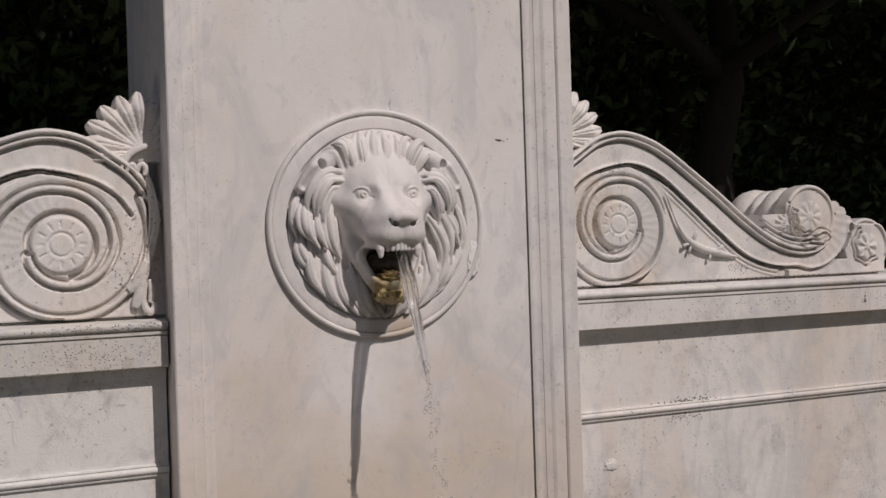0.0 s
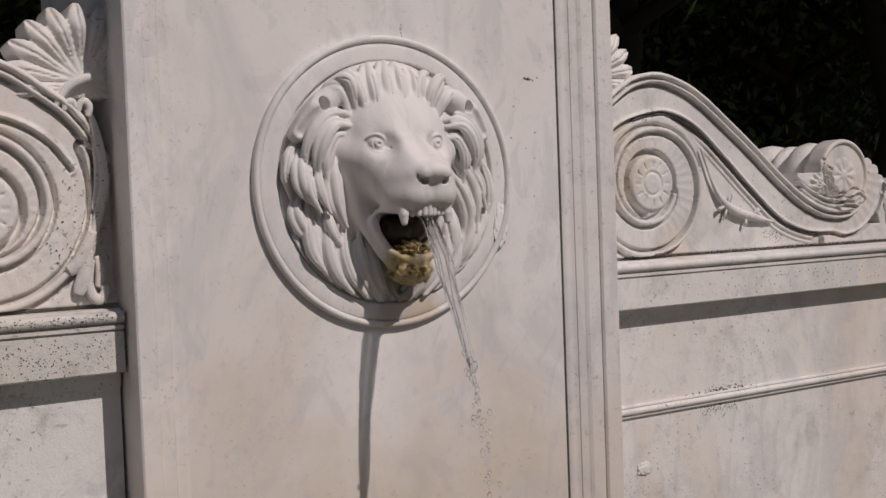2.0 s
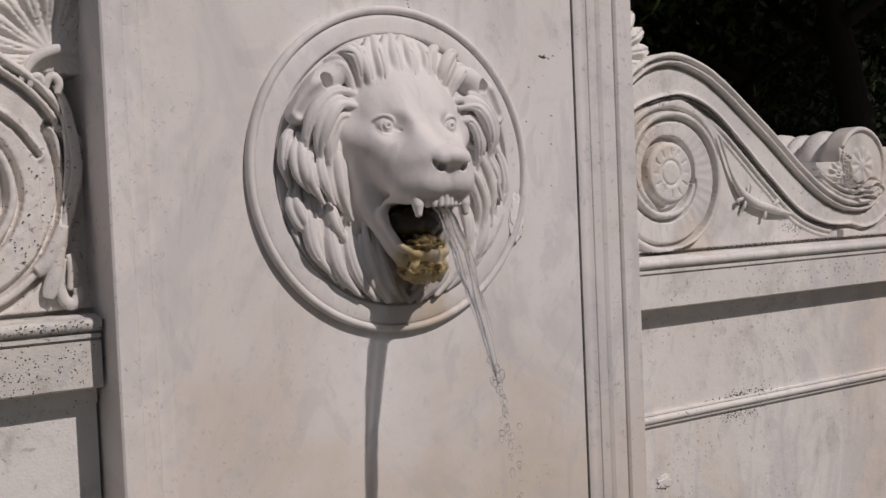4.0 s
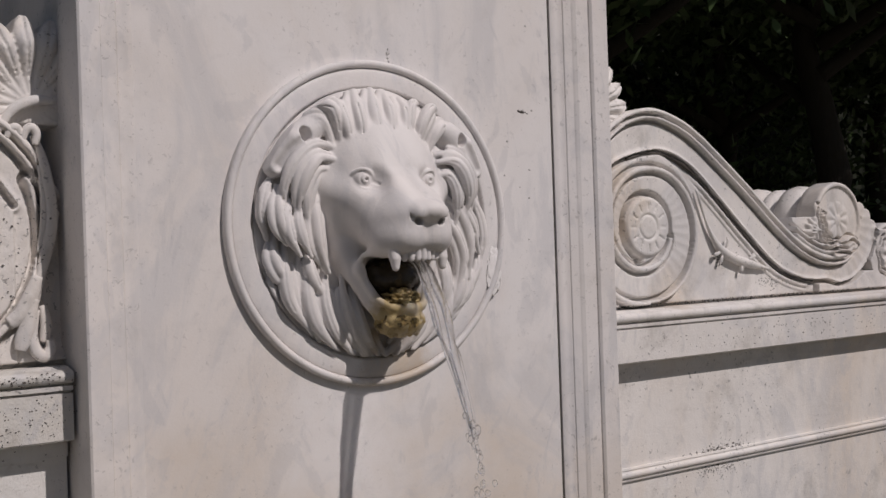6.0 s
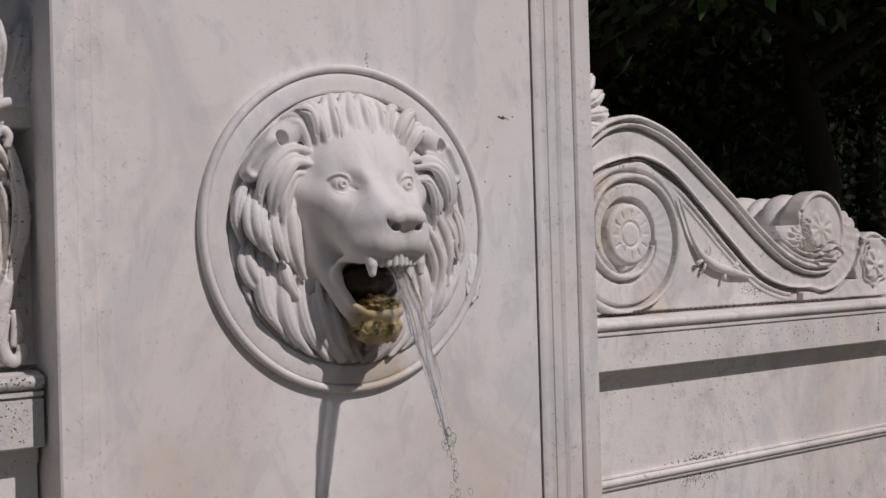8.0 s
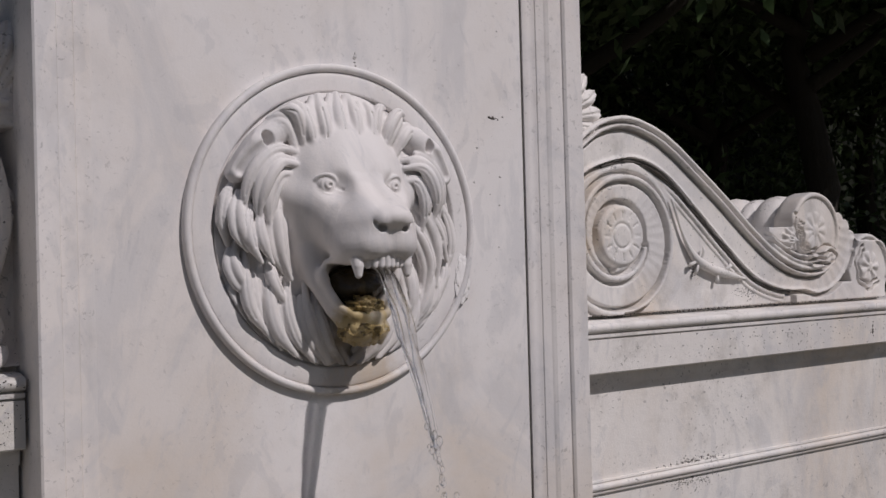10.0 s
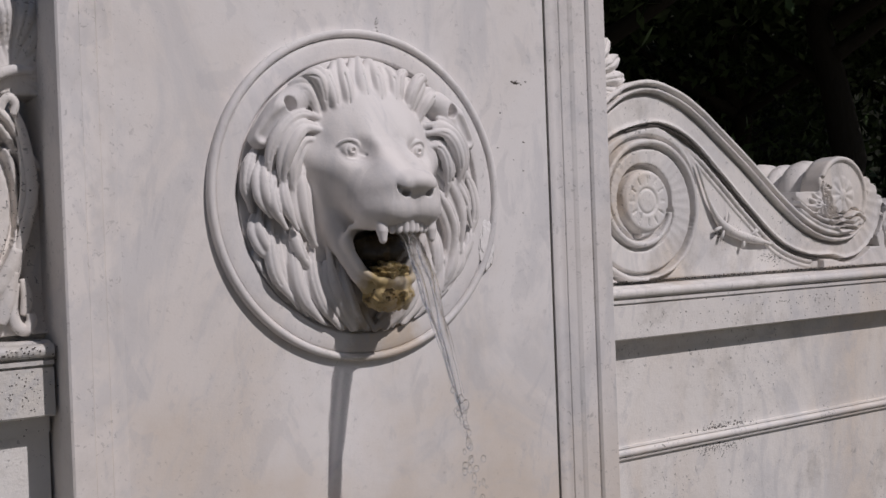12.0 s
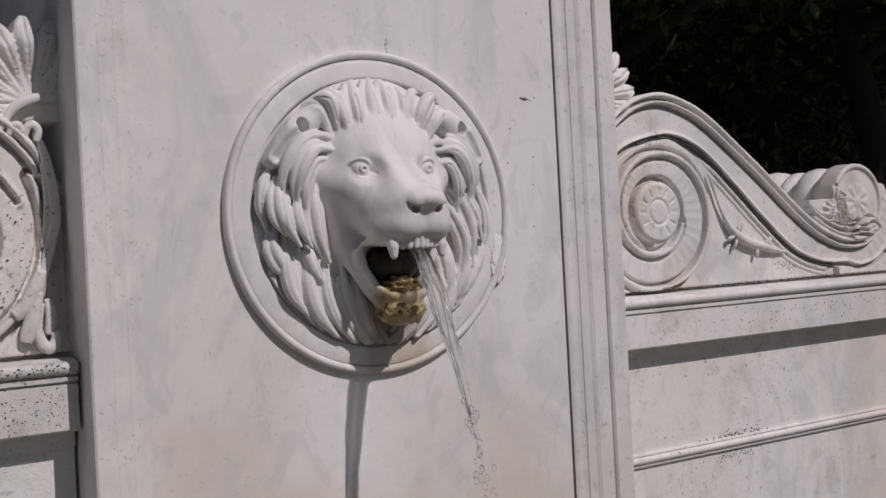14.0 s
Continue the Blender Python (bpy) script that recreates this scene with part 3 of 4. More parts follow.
LOWER = [(0.520, 1.545), (0.554, 1.587), (0.61, 1.618), (0.707, 1.635), (0.791, 1.607), (0.877, 1.540), (0.966, 1.464), (1.059, 1.394), (1.150, 1.362)] + [(BOLSTER[0] + 0.147 * math.cos(radians(q)), BOLSTER[1] + 0.147 * math.sin(radians(q))) for q in (250, 270, 292, 315, 335, 350)]


def spiral(turns):
    """Points of the volute; turns are (degrees, radius)."""
    a = np.linspace(turns[0][0], turns[-1][0], 90)
    r = np.interp(a, [t[0] for t in turns], [t[1] for t in turns])
    return np.stack((VOLUTE[0] + r * np.cos(np.radians(a)), VOLUTE[1] + r * np.sin(np.radians(a))), 1)


def scroll_mesh():
    xs, zs = np.arange(0.445, 1.572, 0.0024), np.arange(1.325, 1.735, 0.0024)
    ys = np.concatenate((np.arange(0.038, 0.092, 0.0024), [0.11, 0.13, 0.2, 0.28, 0.33]))
    X, Z = np.meshgrid(xs, zs, indexing="ij")
    crest, lower = spline(CREST), spline(LOWER)
    outer = spiral([(150, 0.185), (225, 0.160), (270, 0.151), (315, 0.147), (360, 0.138), (450, 0.114), (540, 0.104), (630, 0.082), (700, 0.068)])
    top = np.interp(X, crest[:, 0], crest[:, 1])
    slope = np.gradient(np.interp(xs, crest[:, 0], crest[:, 1]), xs)[:, None]
    under = (Z - top) / np.sqrt(1 + slope ** 2)
    under = np.where(X > 1.31, 1.0, under)
    rb, rs = np.hypot(X - BOLSTER[0], Z - BOLSTER[1]), np.hypot(X - SMALL[0], Z - SMALL[1])
    web = np.maximum(np.maximum(1.2 - X, rb - 0.150), Z - 1.475 + 0.25 * np.abs(X - 1.40))
    hook = np.hypot(X - 1.203, Z - 1.468) - 0.034
    base = np.maximum(np.maximum(1.30 - X, X - 1.545), Z - 1.375)
    shelf = np.maximum(np.maximum(Z - 1.503, X - 1.283), 1.12 - X)
    web = np.minimum(np.minimum(np.minimum(web, hook), base), shelf)
    for lx, lz, lr in ((1.374, 1.520, 0.017), (1.396, 1.502, 0.019), (1.418, 1.478, 0.018), (1.392, 1.470, 0.030)):
        web = np.minimum(web, np.hypot(X - lx, Z - lz) - lr)
    outline = np.minimum(np.minimum(under, np.minimum(rb - 0.087, rs - 0.079)), web)
    # relief, positive towards the viewer
    dl = gap(X, Z, lower)
    below = (Z < np.interp(X, lower[:, 0], lower[:, 1])) & (X > 0.52)
    rv, av = np.hypot(X - VOLUTE[0], Z - VOLUTE[1]), np.degrees(np.arctan2(Z - VOLUTE[1], X - VOLUTE[0]))
    do = gap(X, Z, outer)
    h = np.zeros_like(X)
    ground_part = below & (rv > 0.150) & (X > 0.66) & (X < 1.2)
    h -= 0.014 * ease(np.where(ground_part, np.minimum(dl, rv - 0.146), 0), 0, 0.006)
    # hollow of the band between crest and lower line, with faint reeding round the volute
    dc = gap(X, Z, crest)
    h -= 0.006 * ease(dc, 0.020, 0.030) * ease(dl, 0.004, 0.014) * (~below)
    reeds = np.clip(np.sin(np.radians(av) * 34), -0.6, 1)
    h += 0.0004 * reeds * ((rv > 0.154) & (X < 0.80) & ~below) + 0.0004 * reeds * ((rv < 0.130) & (rv > 0.076))
    h += 0.0006 * np.clip(np.sin(np.arctan2(Z - BOLSTER[1], X - BOLSTER[0]) * 30), -0.6, 1) * ((rb > 0.088) & (X > 1.12))
    h += 0.008 * bead(dc - 0.006, 0.0065) + 0.0065 * bead(dc - 0.019, 0.005) - 0.016 * bead(dc - 0.0125, 0.0034) - 0.014 * bead(dc - 0.0265, 0.0034)
    h += (0.006 * bead(dl - 0.0085, 0.0055) + 0.003 * bead(dl - 0.02, 0.004)) * (below & (X < 1.17)) * ease(X, 0.79, 0.85) - 0.027 * bead(dl, 0.0050)
    h += 0.007 * bead(do, 0.0065) - 0.015 * bead(do - 0.0098, 0.0042)
    # rosette in the eye of the volute
    h -= 0.024 * bead(rv - 0.067, 0.006) * (np.cos(np.radians(av + 60)) < 0.75)
    h += 0.007 * (1 - ease(rv, 0.054, 0.061)) - 0.003 * bead(rv - 0.024, 0.0025)
    ticks = np.abs((av + 15) % 30 - 15) * np.pi / 180 * rv
    h -= 0.004 * bead(ticks, 0.0013) * ((rv > 0.034) & (rv < 0.049))
    # flower on the bolster's end: rim, petals, and curled leaves on the crest's side
    ab = np.degrees(np.arctan2(Z - BOLSTER[1], X - BOLSTER[0]))
    h += 0.006 * bead(rb - 0.081, 0.006) * ~((ab > 150) | (ab < -60))
    h += 0.003 * np.clip(0.45 + 0.55 * np.cos(np.radians(ab) * 9), 0, 1) ** 0.5 * bead(rb - 0.026, 0.016) + 0.004 * bead(rb, 0.013)
    for r, w in ((0.044, 0.004), (0.054, 0.0055), (0.065, 0.005), (0.077, 0.005)):
        wave = r + 0.003 * np.sin(np.radians(ab) * 9)
        h += (0.006 * bead(rb - wave - 0.005, 0.005) - 0.020 * bead(rb - wave, w * 0.9)) * ((ab > 155) | (ab < -70))
    # small leaf in the hook of the crest
    leaf = np.stack((X - 1.196, Z - 1.470), -1)
    for i in range(5):
        a = math.radians(95 + i * 28)
        along, across = leaf[..., 0] * math.cos(a) + leaf[..., 1] * math.sin(a), -leaf[..., 0] * math.sin(a) + leaf[..., 1] * math.cos(a)
        h += 0.010 * np.sqrt(np.clip(1 - ((along - 0.018) / 0.020) ** 2 - (across / 0.006) ** 2, 0, 1))
    # small volute at the end
    asml = np.degrees(np.arctan2(Z - SMALL[1], X - SMALL[0]))
    h += 0.007 * bead(rs - 0.073, 0.0055) * ((asml > -20) & (asml < 150)) + 0.006 * np.clip(0.35 + 0.65 * np.cos(np.radians(asml) * 7), 0, 1) ** 0.6 * bead(rs - 0.022, 0.015) + 0.006 * bead(rs, 0.011)
    for r in (0.040, 0.052):
        h -= 0.018 * bead(rs - r - 0.003 * np.sin(np.radians(asml) * 7), 0.0036) * ((asml > 110) | (asml < -40))
    h -= 0.026 * (1 - ease(X, 0.476, 0.500)) * ease(Z, 1.33, 1.36)
    # open joint above the cornice
    h -= 0.022 * (1 - ease(Z, 1.3315, 1.3350))
    outline = np.where(outline > -0.03, outline + 0.0005 * np.sin(X * 90) * np.sin(Z * 110), outline)
    f = np.maximum(outline[:, None, :], 0.75 * (0.060 - h[:, None, :] - ys[None, :, None]))
    f = np.maximum(f, (ys[None, :, None] - np.where(X > 1.19, 0.118, 0.32)[:, None, :]))
    return sculpt("scroll", f, xs, ys, zs)


def shell_mesh():
    """A fan of rounded lobes, its hub beside the pier."""
    xs, zs, ys = np.arange(0.44, 0.66, 0.0025), np.arange(1.64, 1.82, 0.0025), np.concatenate((np.arange(0.052, 0.125, 0.003), [0.15]))
    X, Z = np.meshgrid(xs, zs, indexing="ij")
    hx, hz = 0.490, 1.680
    r, a = np.hypot(X - hx, Z - hz), np.degrees(np.arctan2(Z - hz, X - hx))
    lobe = (a % 19.0) / 19.0 * 2 - 1
    edge = 0.097 + 0.028 * (1 - np.abs(lobe) ** 1.7)
    round_lobe = np.sqrt(np.clip(1 - (lobe * 0.93) ** 2, 0, 1))
    h = ease(r, 0.0, 0.09) * (0.008 + 0.020 * round_lobe) * (1 - 0.60 * ease(r, 0.080, 0.128)) + 0.012 * (1 - ease(r, 0.0, 0.05)) + 0.004
    h -= 0.004 * bead(np.abs(lobe), 0.16) * (r > 0.04)
    f = np.maximum(np.maximum(r - edge, 1.655 - Z)[:, None, :], 0.6 * (0.088 - h[:, None, :] - ys[None, :, None]))
    return sculpt("shell", f, xs, ys, zs)


def tube(points, radii, sides=10, flat=1.0):
    bm = bmesh.new()
    rings = []
    for i, (p, r) in enumerate(zip(points, radii)):
        way = (Vector(points[min(i + 1, len(points) - 1)]) - Vector(points[max(i - 1, 0)])).normalized()
        a = way.cross(Vector((0, 1, 0.02))).normalized()
        b = a.cross(way)
        rings.append([bm.verts.new(Vector(p) + (a * math.cos(2 * math.pi * k / sides) + b * flat * math.sin(2 * math.pi * k / sides)) * r) for k in range(sides)])
    for u, v in zip(rings, rings[1:]):
        for k in range(sides):
            bm.faces.new((u[k], u[(k + 1) % sides], v[(k + 1) % sides], v[k]))
    bm.faces.new(rings[0][::-1])
    bm.faces.new(rings[-1])
    for f in bm.faces:
        f.smooth = True
    bmesh.ops.recalc_face_normals(bm, faces=bm.faces)
    return bm


def run3(pts, y, n=6):
    return [(p[0], y, p[1]) for p in spline(pts, n)]


def tendril_mesh():
    """A budding stalk in relief."""
    stem = run3([(0.813, 1.562), (0.828, 1.525), (0.846, 1.484), (0.872, 1.446), (0.910, 1.422), (0.962, 1.407), (1.034, 1.393)], 0.066)
    n = len(stem)
    bm = tube(stem, [(0.0028 + 0.0072 * ease(i / n, 0.25, 0.62)) * (1 - 0.8 * ease(i / n, 0.80, 1.0)) for i in range(n)])
    for x, z, dx, dz, r in ((0.884, 1.434, -0.026, -0.010, 0.005), (0.888, 1.430, -0.012, -0.024, 0.004), (0.893, 1.436, 0.010, 0.026, 0.0035), (0.946, 1.406, -0.006, -0.020, 0.0045), (0.965, 1.412, 0.020, 0.014, 0.0045), (0.992, 1.404, 0.020, -0.012, 0.0035)):
        spur = tube([(x, 0.067, z), (x + dx * 0.5, 0.063, z + dz * 0.35), (x + dx * 0.9, 0.062, z + dz * 0.7), (x + dx, 0.066, z + dz)], (r * 0.6, r * 0.7, r, r * 0.5), 8)
        me = bpy.data.meshes.new("spur")
        spur.to_mesh(me)
        spur.free()
        bm.from_mesh(me)
    return bm


def mirrored(me):
    m = me.copy()
    m.transform(Matrix.Scale(-1, 4, (1, 0, 0)))
    m.flip_normals()
    return m


def mesh_of(bm, name):
    me = bpy.data.meshes.new(name)
    bm.to_mesh(me)
    bm.free()
    return me


SCROLL, SHELL, TENDRIL = scroll_mesh(), shell_mesh(), mesh_of(tendril_mesh(), "tendril")
waist = [(0.0, 0.085), (0.078, 0.085), (0.083, 0.095), (0.084, 0.105), (0.080, 0.116), (0.062, 0.122), (0.060, 0.128), (0.070, 0.134), (0.077, 0.146), (0.079, 0.162), (0.076, 0.178), (0.066, 0.188), (0.058, 0.192), (0.058, 0.198),
         (0.068, 0.203), (0.074, 0.213), (0.074, 0.224), (0.067, 0.233), (0.058, 0.238), (0.058, 0.244), (0.068, 0.250), (0.077, 0.265), (0.080, 0.285), (0.077, 0.310), (0.066, 0.335), (0.0, 0.345)]
BOLSTER_MESH = mesh_of(lathe([(r * (1.07 if y > 0.12 else 1.0), y) for r, y in waist], 56), "bolster")
LEAVES = []
for pts, r, y, flat in (
        # hook under the shell, with two curls
        ([(0.538, 1.642), (0.522, 1.668), (0.504, 1.681), (0.484, 1.687), (0.466, 1.686)], 0.0075, 0.060, 0.8), ([(0.528, 1.634), (0.522, 1.646), (0.514, 1.648), (0.510, 1.638)], 0.0060, 0.057, 0.9), ([(0.508, 1.628), (0.503, 1.645), (0.495, 1.649), (0.489, 1.640), (0.492, 1.626)], 0.0065, 0.057, 0.9),
        # long stem that bows out towards the pier and back
        ([(0.492, 1.640), (0.480, 1.608), (0.472, 1.563), (0.470, 1.525), (0.477, 1.490), (0.489, 1.446), (0.499, 1.400)], 0.0085, 0.066, 0.7), ([(0.484, 1.600), (0.479, 1.560), (0.480, 1.520), (0.488, 1.480)], 0.0060, 0.068, 0.7),
        # leaf tips that spread over the cornice
        ([(0.494, 1.450), (0.505, 1.420), (0.516, 1.400), (0.533, 1.388)], 0.0125, 0.054, 0.55), ([(0.500, 1.420), (0.508, 1.388), (0.516, 1.366), (0.520, 1.352)], 0.0115, 0.052, 0.55),
        ([(0.497, 1.405), (0.503, 1.372), (0.499, 1.350), (0.488, 1.342), (0.480, 1.352), (0.481, 1.364)], 0.0085, 0.054, 0.8), ([(0.488, 1.410), (0.484, 1.385), (0.488, 1.360)], 0.0080, 0.060, 0.6)):
    line = run3(pts, y, 7)
    LEAVES.append(mesh_of(tube(line, [r * (0.40 + 0.60 * math.sin(math.pi * (0.08 + 0.80 * i / len(line)))) for i in range(len(line))], 12, flat), "acanthus_leaf"))
# black dirt that has settled in the groove under the crest's band
groove = [p for p in spline(LOWER, 20) if 0.62 < p[0] < 1.19]
GROOVE_DIRT = mesh_of(tube([(x, 0.0700 + 0.003 * noise.noise(Vector((x * 40, 0, 3))), z) for x, z in groove], [0.0028 + 0.0016 * noise.noise(Vector((x * 25, z * 25, 0))) for x, z in groove], 8), "groove_dirt")
WING_END = 1.95
cornice_profile = [(0.36, 1.2285), (0.028, 1.2285), (0.026, 1.231), (0.026, 1.2925), (0.033, 1.2940), (0.033, 1.2960), (0.0245, 1.2970), (0.0245, 1.3025), (0.033, 1.3040), (0.033, 1.3058)] + arc(0.0270, 1.3150, 0.0090, 255, 105, 8) + [(0.036, 1.3245), (0.046, 1.3275), (0.36, 1.3275)]
bead_profile = [(0.0675, 0.998), (0.0610, 0.998), (0.0600, 1.0015), (0.0640, 1.0030)] + arc(0.0615, 1.0105, 0.0068, 250, 110, 6) + [(0.0640, 1.0180), (0.0605, 1.0195), (0.0615, 1.0230), (0.0675, 1.0230)]
for side, name, stone in ((1, "wall_wing_east", MARBLE_WORN), (-1, "wall_wing_west", MARBLE_GREY)):
    ends = (0.4875, WING_END) if side > 0 else (-WING_END, -0.4605)
    drop = -0.013 * (side < 0)
    wing = thing(name, "low white marble wing wall with a projecting cornice, weathered", "wall", "structure", (0, 0, drop))
    part("wall_face", box(*ends, 0.067, 0.34, -0.03, 1.2280), stone, wing)
    part("cornice", prism(cornice_profile, *ends, along="x"), stone if side > 0 else MARBLE_LICHEN, wing, "moulded cornice with dark lichen specks")
    part("fillet", box(*ends, 0.056, 0.0665, 1.2010, 1.2282, 0.003), stone, wing, "flat fillet under the cornice")
    part("bead_moulding", prism(bead_profile, *ends, along="x"), stone, wing, "thin bead with black crust")
    crest = thing("scroll_ornament", "carved marble scroll with a volute lying on the cornice", "ornament", group="scrolls beside the pier", at=(0, 0, drop))
    pick = (lambda m: m) if side > 0 else mirrored
    part("scroll_body", pick(SCROLL), stone, crest)
    part("bolster", pick(BOLSTER_MESH), stone, crest, "turned bolster with bands").location = (side * BOLSTER[0], 0, BOLSTER[1])
    part("groove_dirt", pick(GROOVE_DIRT), DIRT, crest, "black dirt settled in the groove")
    part("tendril", pick(TENDRIL), stone, crest, "carved budding stalk")
    part("shell", pick(SHELL), stone, crest, "fan-shaped marble shell").location = (0.020 * (side > 0), 0, 0.026 * (side > 0))
    for me in LEAVES:
        part("acanthus_leaf", pick(me), stone, crest)

# ---------------------------------------------------------------- lichen and marks on the stone
def flakes(count, centre, spread, size, y, seed):
    """Thin irregular flakes that cling to an upright face."""
    bm, r = bmesh.new(), random.Random(seed)
    for _ in range(count):
        x, z, s = r.gauss(centre[0], spread[0]), r.gauss(centre[1], spread[1]), size * r.uniform(0.3, 1.0) ** 1.5
        n = 7
        rim = [bm.verts.new((x + s * r.uniform(0.6, 1.2) * math.cos(6.283 * k / n), y, z + s * 0.7 * r.uniform(0.6, 1.2) * math.sin(6.283 * k / n))) for k in range(n)]
        top = bm.verts.new((x, y - 0.0012, z))
        for k in range(n):
            bm.faces.new((rim[k], rim[(k + 1) % n], top))
    bmesh.ops.recalc_face_normals(bm, faces=bm.faces)
    return bm


def crust(label, *args, stain=DIRT):
    tagged(part("lichen", flakes(*args), stain), label, "lichen", kind="stuff")


crust("black lichen specks on the bead of the wing wall", 260, (0.858, 1.022), (0.040, 0.006), 0.0030, 0.0668, 3)
crust("black lichen specks below the bead", 260, (0.845, 0.990), (0.036, 0.011), 0.0019, 0.0668, 4)
crust("black lichen on the ledge of the cornice", 170, (1.12, 1.268), (0.24, 0.016), 0.0022, 0.0258, 5)
crust("dark mark on the cornice face", 14, (1.435, 1.262), (0.002, 0.008), 0.0040, 0.0258, 6)
crust("dark specks on the weathered cornice", 520, (-0.60, 1.248), (0.09, 0.020), 0.0016, 0.0258, 7)
crust("black lichen on the moulding of the weathered cornice", 220, (-0.58, 1.301), (0.08, 0.004), 0.0018, 0.0178, 17)
crust("black lichen on the weathered scroll", 150, (-0.530, 1.42), (0.030, 0.05), 0.0019, 0.0585, 18)
crust("black crust along the joint under the scroll", 300, (1.00, 1.3335), (0.22, 0.0012), 0.0030, 0.0585, 19)
crust("black lichen in the hollow behind the stalk", 160, (1.065, 1.366), (0.035, 0.008), 0.0022, 0.0735, 20)
crust("black lichen in the hollow behind the stalk", 70, (0.885, 1.418), (0.010, 0.008), 0.0022, 0.0735, 21)
crust("dark specks along the crest of the scroll", 90, (1.02, 1.475), (0.11, 0.050), 0.0013, 0.0655, 22)
crust("small dark pits in the marble slab", 9, (0.306, 1.687), (0.006, 0.002), 0.0040, -0.0002, 8)
crust("small dark pits in the marble slab", 14, (0.300, 1.60), (0.03, 0.12), 0.0030, -0.0002, 9, stain=MARK)
crust("dark streak on the slab above the rim", 12, (0.037, 1.768), (0.0016, 0.005), 0.0026, -0.0002, 10, stain=MARK)
chip = part("chipped_hollow", lump((0, 0, 0), (0.018, 0.0016, 0.013), 0.4, 33, 4), MARBLE_WORN)
chip.location = (0.624, 0.066, 0.884)
tagged(chip, "pale chipped spot in the wall face", "stone chip")

# ---------------------------------------------------------------- water
def jet(u):
    """The middle of the jet, u metres out from the spout."""
    return Vector((0.004 + 0.02 * u, -0.120 - u, 1.428 - 0.925 * u - 9.2 * u * u))


water = thing("water_jet", "clear thin jet of water falling from the open mouth", "water")


def strand(shift, width, length, seed, thick):
    """One rippling strand of the jet; the strands run side by side."""
    bm, sides, rings = bmesh.new(), 22, []
    for i in range(80):
        u = -0.022 + (length + 0.022) * i / 79
        c, d = jet(u), (jet(u + 0.002) - jet(u)).normalized()
        a, b = Vector((1, 0, 0)), d.cross(Vector((1, 0, 0)))
        k = max(1 - max(u, 0) / length, 0)
        w = width * (0.30 + 0.70 * k ** 0.7) * (0.30 + 0.70 * ease(u, -0.02, 0.035))
        c = c + a * (shift * (0.25 + 0.75 * k) + 0.010 * (1 - ease(u, -0.02, 0.03))) + a * 0.0032 * math.sin(seed + i * 0.11) + b * 0.002 * math.sin(seed + i * 0.25)
        ring_v = []
        for q in range(sides):
            t = 2 * math.pi * q / sides
            n = 1 + 0.16 * noise.noise(Vector((math.cos(t) * 1.3 + seed, math.sin(t) * 1.3, i * 0.13))) + 0.16 * noise.noise(Vector((math.cos(t) * 3 + seed, math.sin(t) * 3, i * 0.30)))
            ring_v.append(bm.verts.new(c + (a * math.cos(t) * w + b * math.sin(t) * max(w * thick, 0.0025)) * n))
        rings.append(ring_v)
    for p, q in zip(rings, rings[1:]):
        for k in range(sides):
            bm.faces.new((p[k], p[(k + 1) % sides], q[(k + 1) % sides], q[k]))
    bm.faces.new(rings[0][::-1])
    bm.faces.new(rings[-1])
    for f in bm.faces:
        f.smooth = True
    bmesh.ops.recalc_face_normals(bm, faces=bm.faces)
    return bm


for k, (shift, width, length, thick) in enumerate(((0.0, 0.0175, 0.118, 0.25), (-0.013, 0.0040, 0.128, 0.8), (0.010, 0.0085, 0.124, 0.6))):
    part("strand", strand(shift, width, length, 5.3 * k, thick), WATER, water)
bm = bmesh.new()
rnd = random.Random(11)
for i in range(110):
    u = rnd.uniform(0.105, 0.26)
    spread = 0.004 + 0.05 * (u - 0.1)
    c = jet(u) + Vector((rnd.gauss(0, spread), rnd.gauss(0, spread * 0.6), rnd.gauss(0, 0.006)))
    r = rnd.uniform(0.0012, 0.0042) * (1.15 - 2.0 * (u - 0.1))
    bmesh.ops.create_icosphere(bm, subdivisions=2, radius=r, matrix=Matrix.Translation(c) @ Matrix.Diagonal((1, 1, rnd.uniform(1, 2.2), 1)))
for f in bm.faces:
    f.smooth = True
tagged(part("spray", bm, WATER, water, "scattered falling drops"), kind="stuff")

# ---------------------------------------------------------------- dark woods behind
def leaves(count, place, size, seed):
    """Many single leaves, each a bent pair of triangles."""
    r = np.random.RandomState(seed)
    c = place(r, count)
    a = r.normal(size=(count, 3))
    a /= np.linalg.norm(a, axis=1)[:, None]
    b = np.cross(a, r.normal(size=(count, 3)))
    b /= np.linalg.norm(b, axis=1)[:, None]
    s = size * r.uniform(0.6, 1.3, (count, 1))
    v = np.stack((c - a * s, c + b * s * 0.38, c + a * s, c - b * s * 0.38), 1).reshape(-1, 3)
    me = bpy.data.meshes.new("leaves")
    f = np.arange(count * 4).reshape(-1, 4)
    me.from_pydata(v.tolist(), [], f.tolist())
    return me


def clumps(centre, radii, n):
    def place(r, count):
        k = r.normal(size=(n, 3))
        k /= np.linalg.norm(k, axis=1)[:, None]
        k = k * r.uniform(0.45, 1.0, (n, 1)) * radii + centre
        pick = r.randint(0, n, count)
        return k[pick] + r.normal(size=(count, 3)) * np.array(radii) * 0.17
    return place


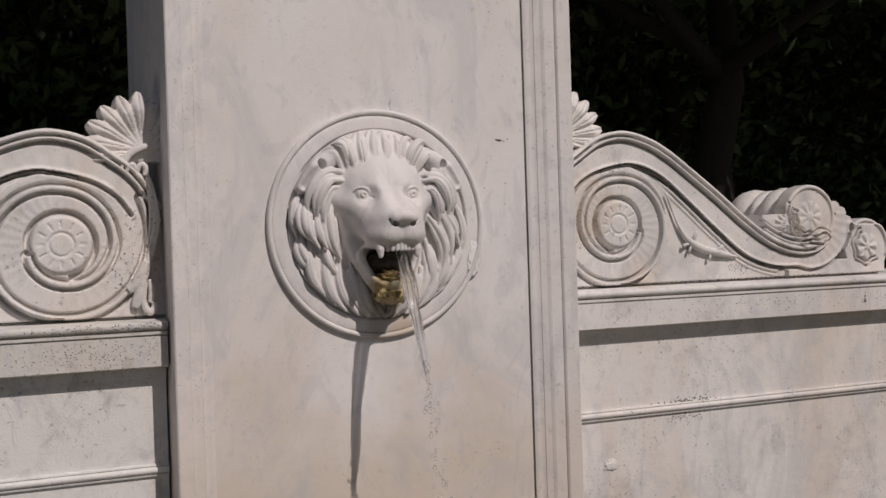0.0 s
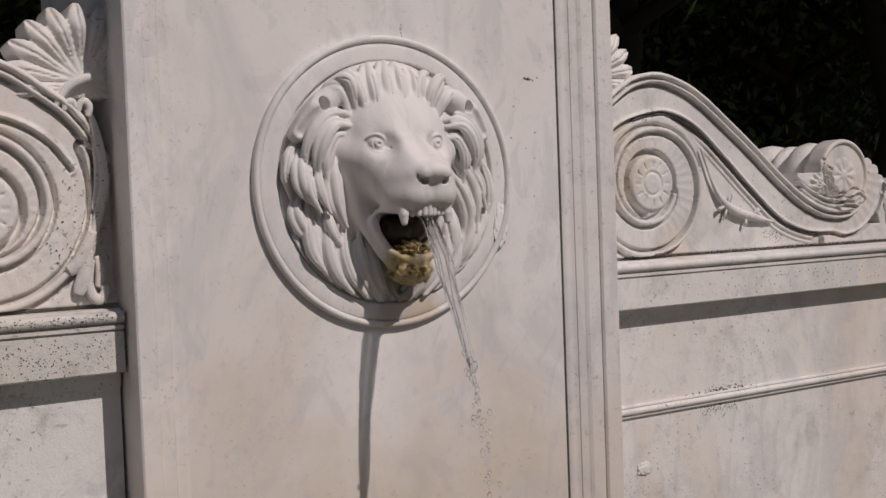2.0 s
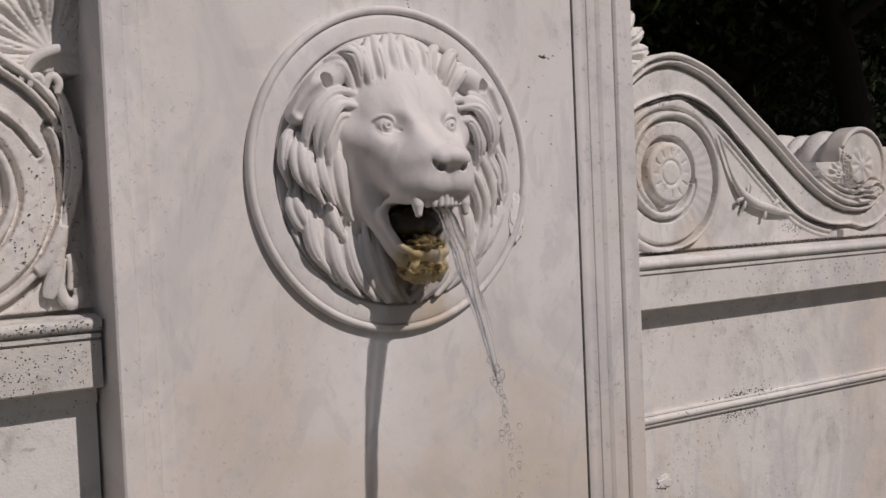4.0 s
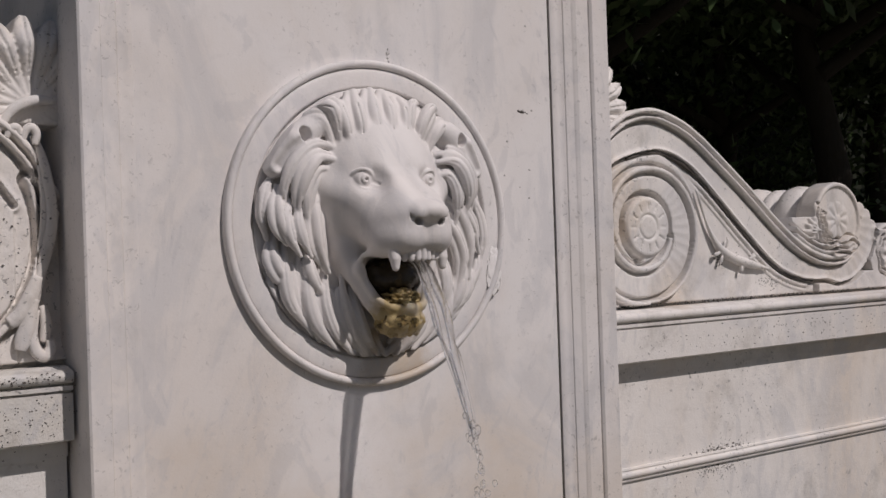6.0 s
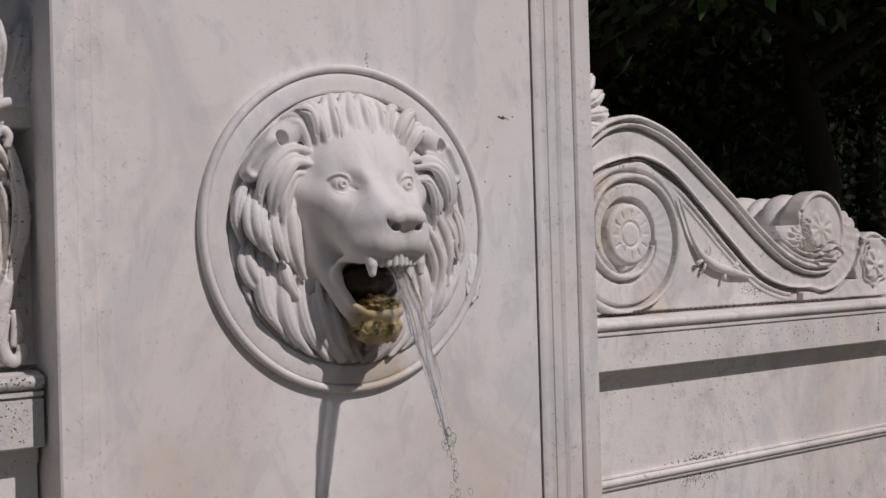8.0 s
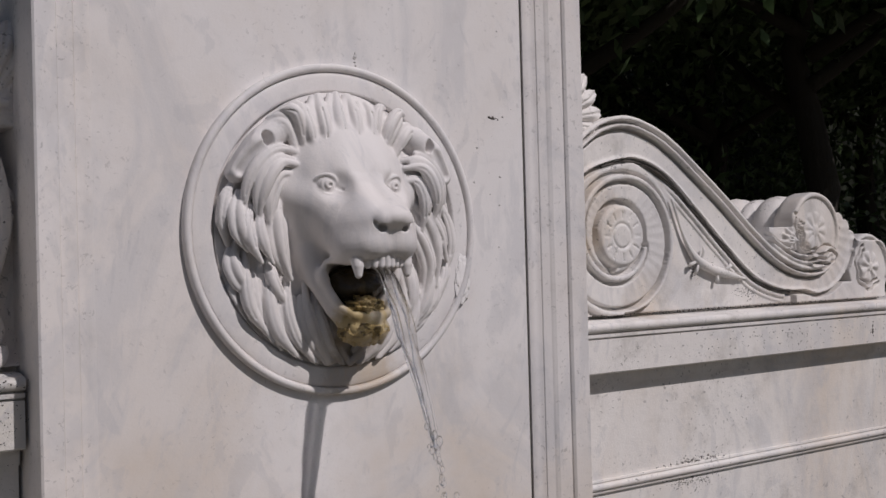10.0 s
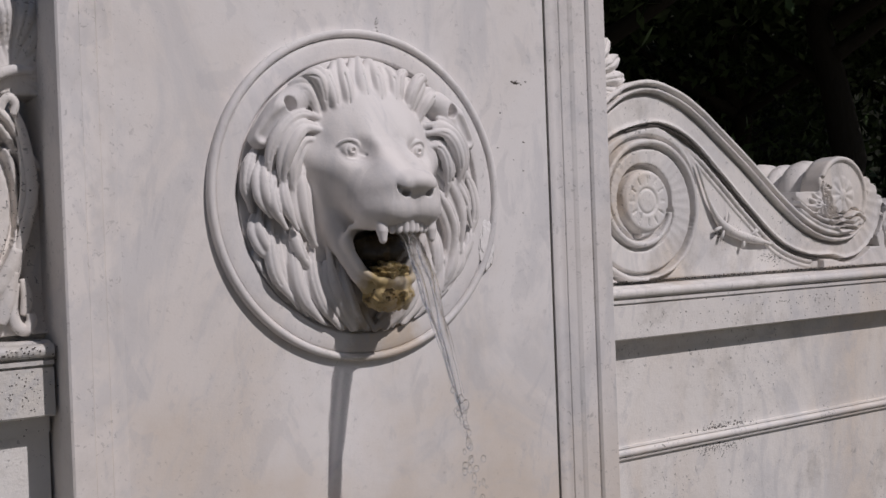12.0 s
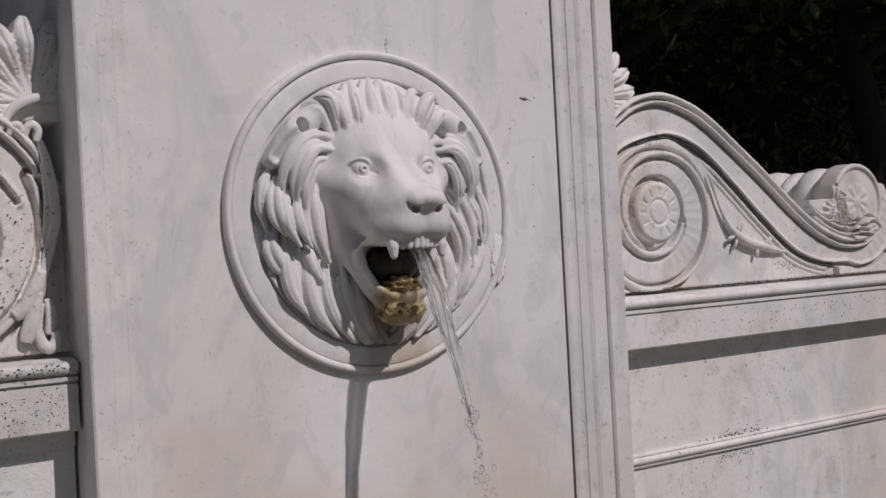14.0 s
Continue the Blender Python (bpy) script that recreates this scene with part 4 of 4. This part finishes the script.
def tree(x, y, h, seed):
    t = thing("tree", "dark broadleaved tree behind the fountain wall, its high crown added for shade", "tree", at=(x, y, 0), group="trees behind the wall")
    r = random.Random(seed)
    pts = [(r.uniform(-0.04, 0.04) * i, r.uniform(-0.04, 0.04) * i, h * i / 7 - 0.05) for i in range(8)]
    bm = tube(pts, [0.24 * (1 - 0.1 * i) + 0.1 * (i == 0) for i in range(8)], 12)
    for k in range(5):
        a = k * 1.26 + r.uniform(-0.3, 0.3)
        z0 = h * r.uniform(0.55, 0.8)
        limb = tube([(0, 0, z0), (0.9 * math.cos(a), 0.9 * math.sin(a), z0 + 0.5), (2.0 * math.cos(a), 2.0 * math.sin(a), z0 + 1.3)], (0.09, 0.06, 0.02), 7)
        me = mesh_of(limb, "limb")
        bm.from_mesh(me)
    part("trunk", bm, BARK, t)
    # dense crown, mostly out of view, added to keep sun and sky off the wood
    part("shade_crown", leaves(20000, clumps((0, -0.6, h + 0.5), (3.0, 3.0, 1.8), 190), 0.11, seed), LEAF, t)


for i, (x, y, h) in enumerate(((-2.4, 5.0, 4.9), (1.4, 5.4, 5.0), (5.0, 5.2, 4.9), (8.6, 5.3, 5.0), (12.4, 5.2, 5.0), (16.2, 5.6, 5.0), (15.4, 9.0, 5.2), (3.0, 8.6, 5.2), (7.2, 8.9, 5.2), (-0.8, 8.8, 5.2), (11.2, 8.8, 5.2))):
    tree(x, y, h, 30 + i)


def hedge_place(r, count):
    k = np.stack((r.uniform(-6, 22, 260), r.uniform(8.2, 10.5, 260), r.uniform(0.2, 5.2, 260)), 1)
    return k[r.randint(0, 260, count)] + r.normal(size=(count, 3)) * (0.55, 0.4, 0.45)


tagged(part("shrubs", leaves(34000, hedge_place, 0.10, 77), LEAF), "dense dark evergreen shrubs in deep shade", "shrubs", kind="stuff")
# added sheet behind the shrubs; its near-black colour stands in for the wood's shade
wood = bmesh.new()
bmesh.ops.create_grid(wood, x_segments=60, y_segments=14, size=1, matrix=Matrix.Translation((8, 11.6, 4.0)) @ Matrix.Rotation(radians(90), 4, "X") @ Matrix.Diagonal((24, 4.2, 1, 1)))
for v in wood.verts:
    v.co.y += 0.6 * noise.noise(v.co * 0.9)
BACK = Shader("painted_wood_shade", (0.018, 0.022, 0.012), 1.0)
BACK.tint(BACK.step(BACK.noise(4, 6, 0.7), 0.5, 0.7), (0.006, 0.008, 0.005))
tagged(part("backdrop", wood, BACK.mat), "added dark sheet in place of the wood's deep shade", "backdrop", kind="structure")
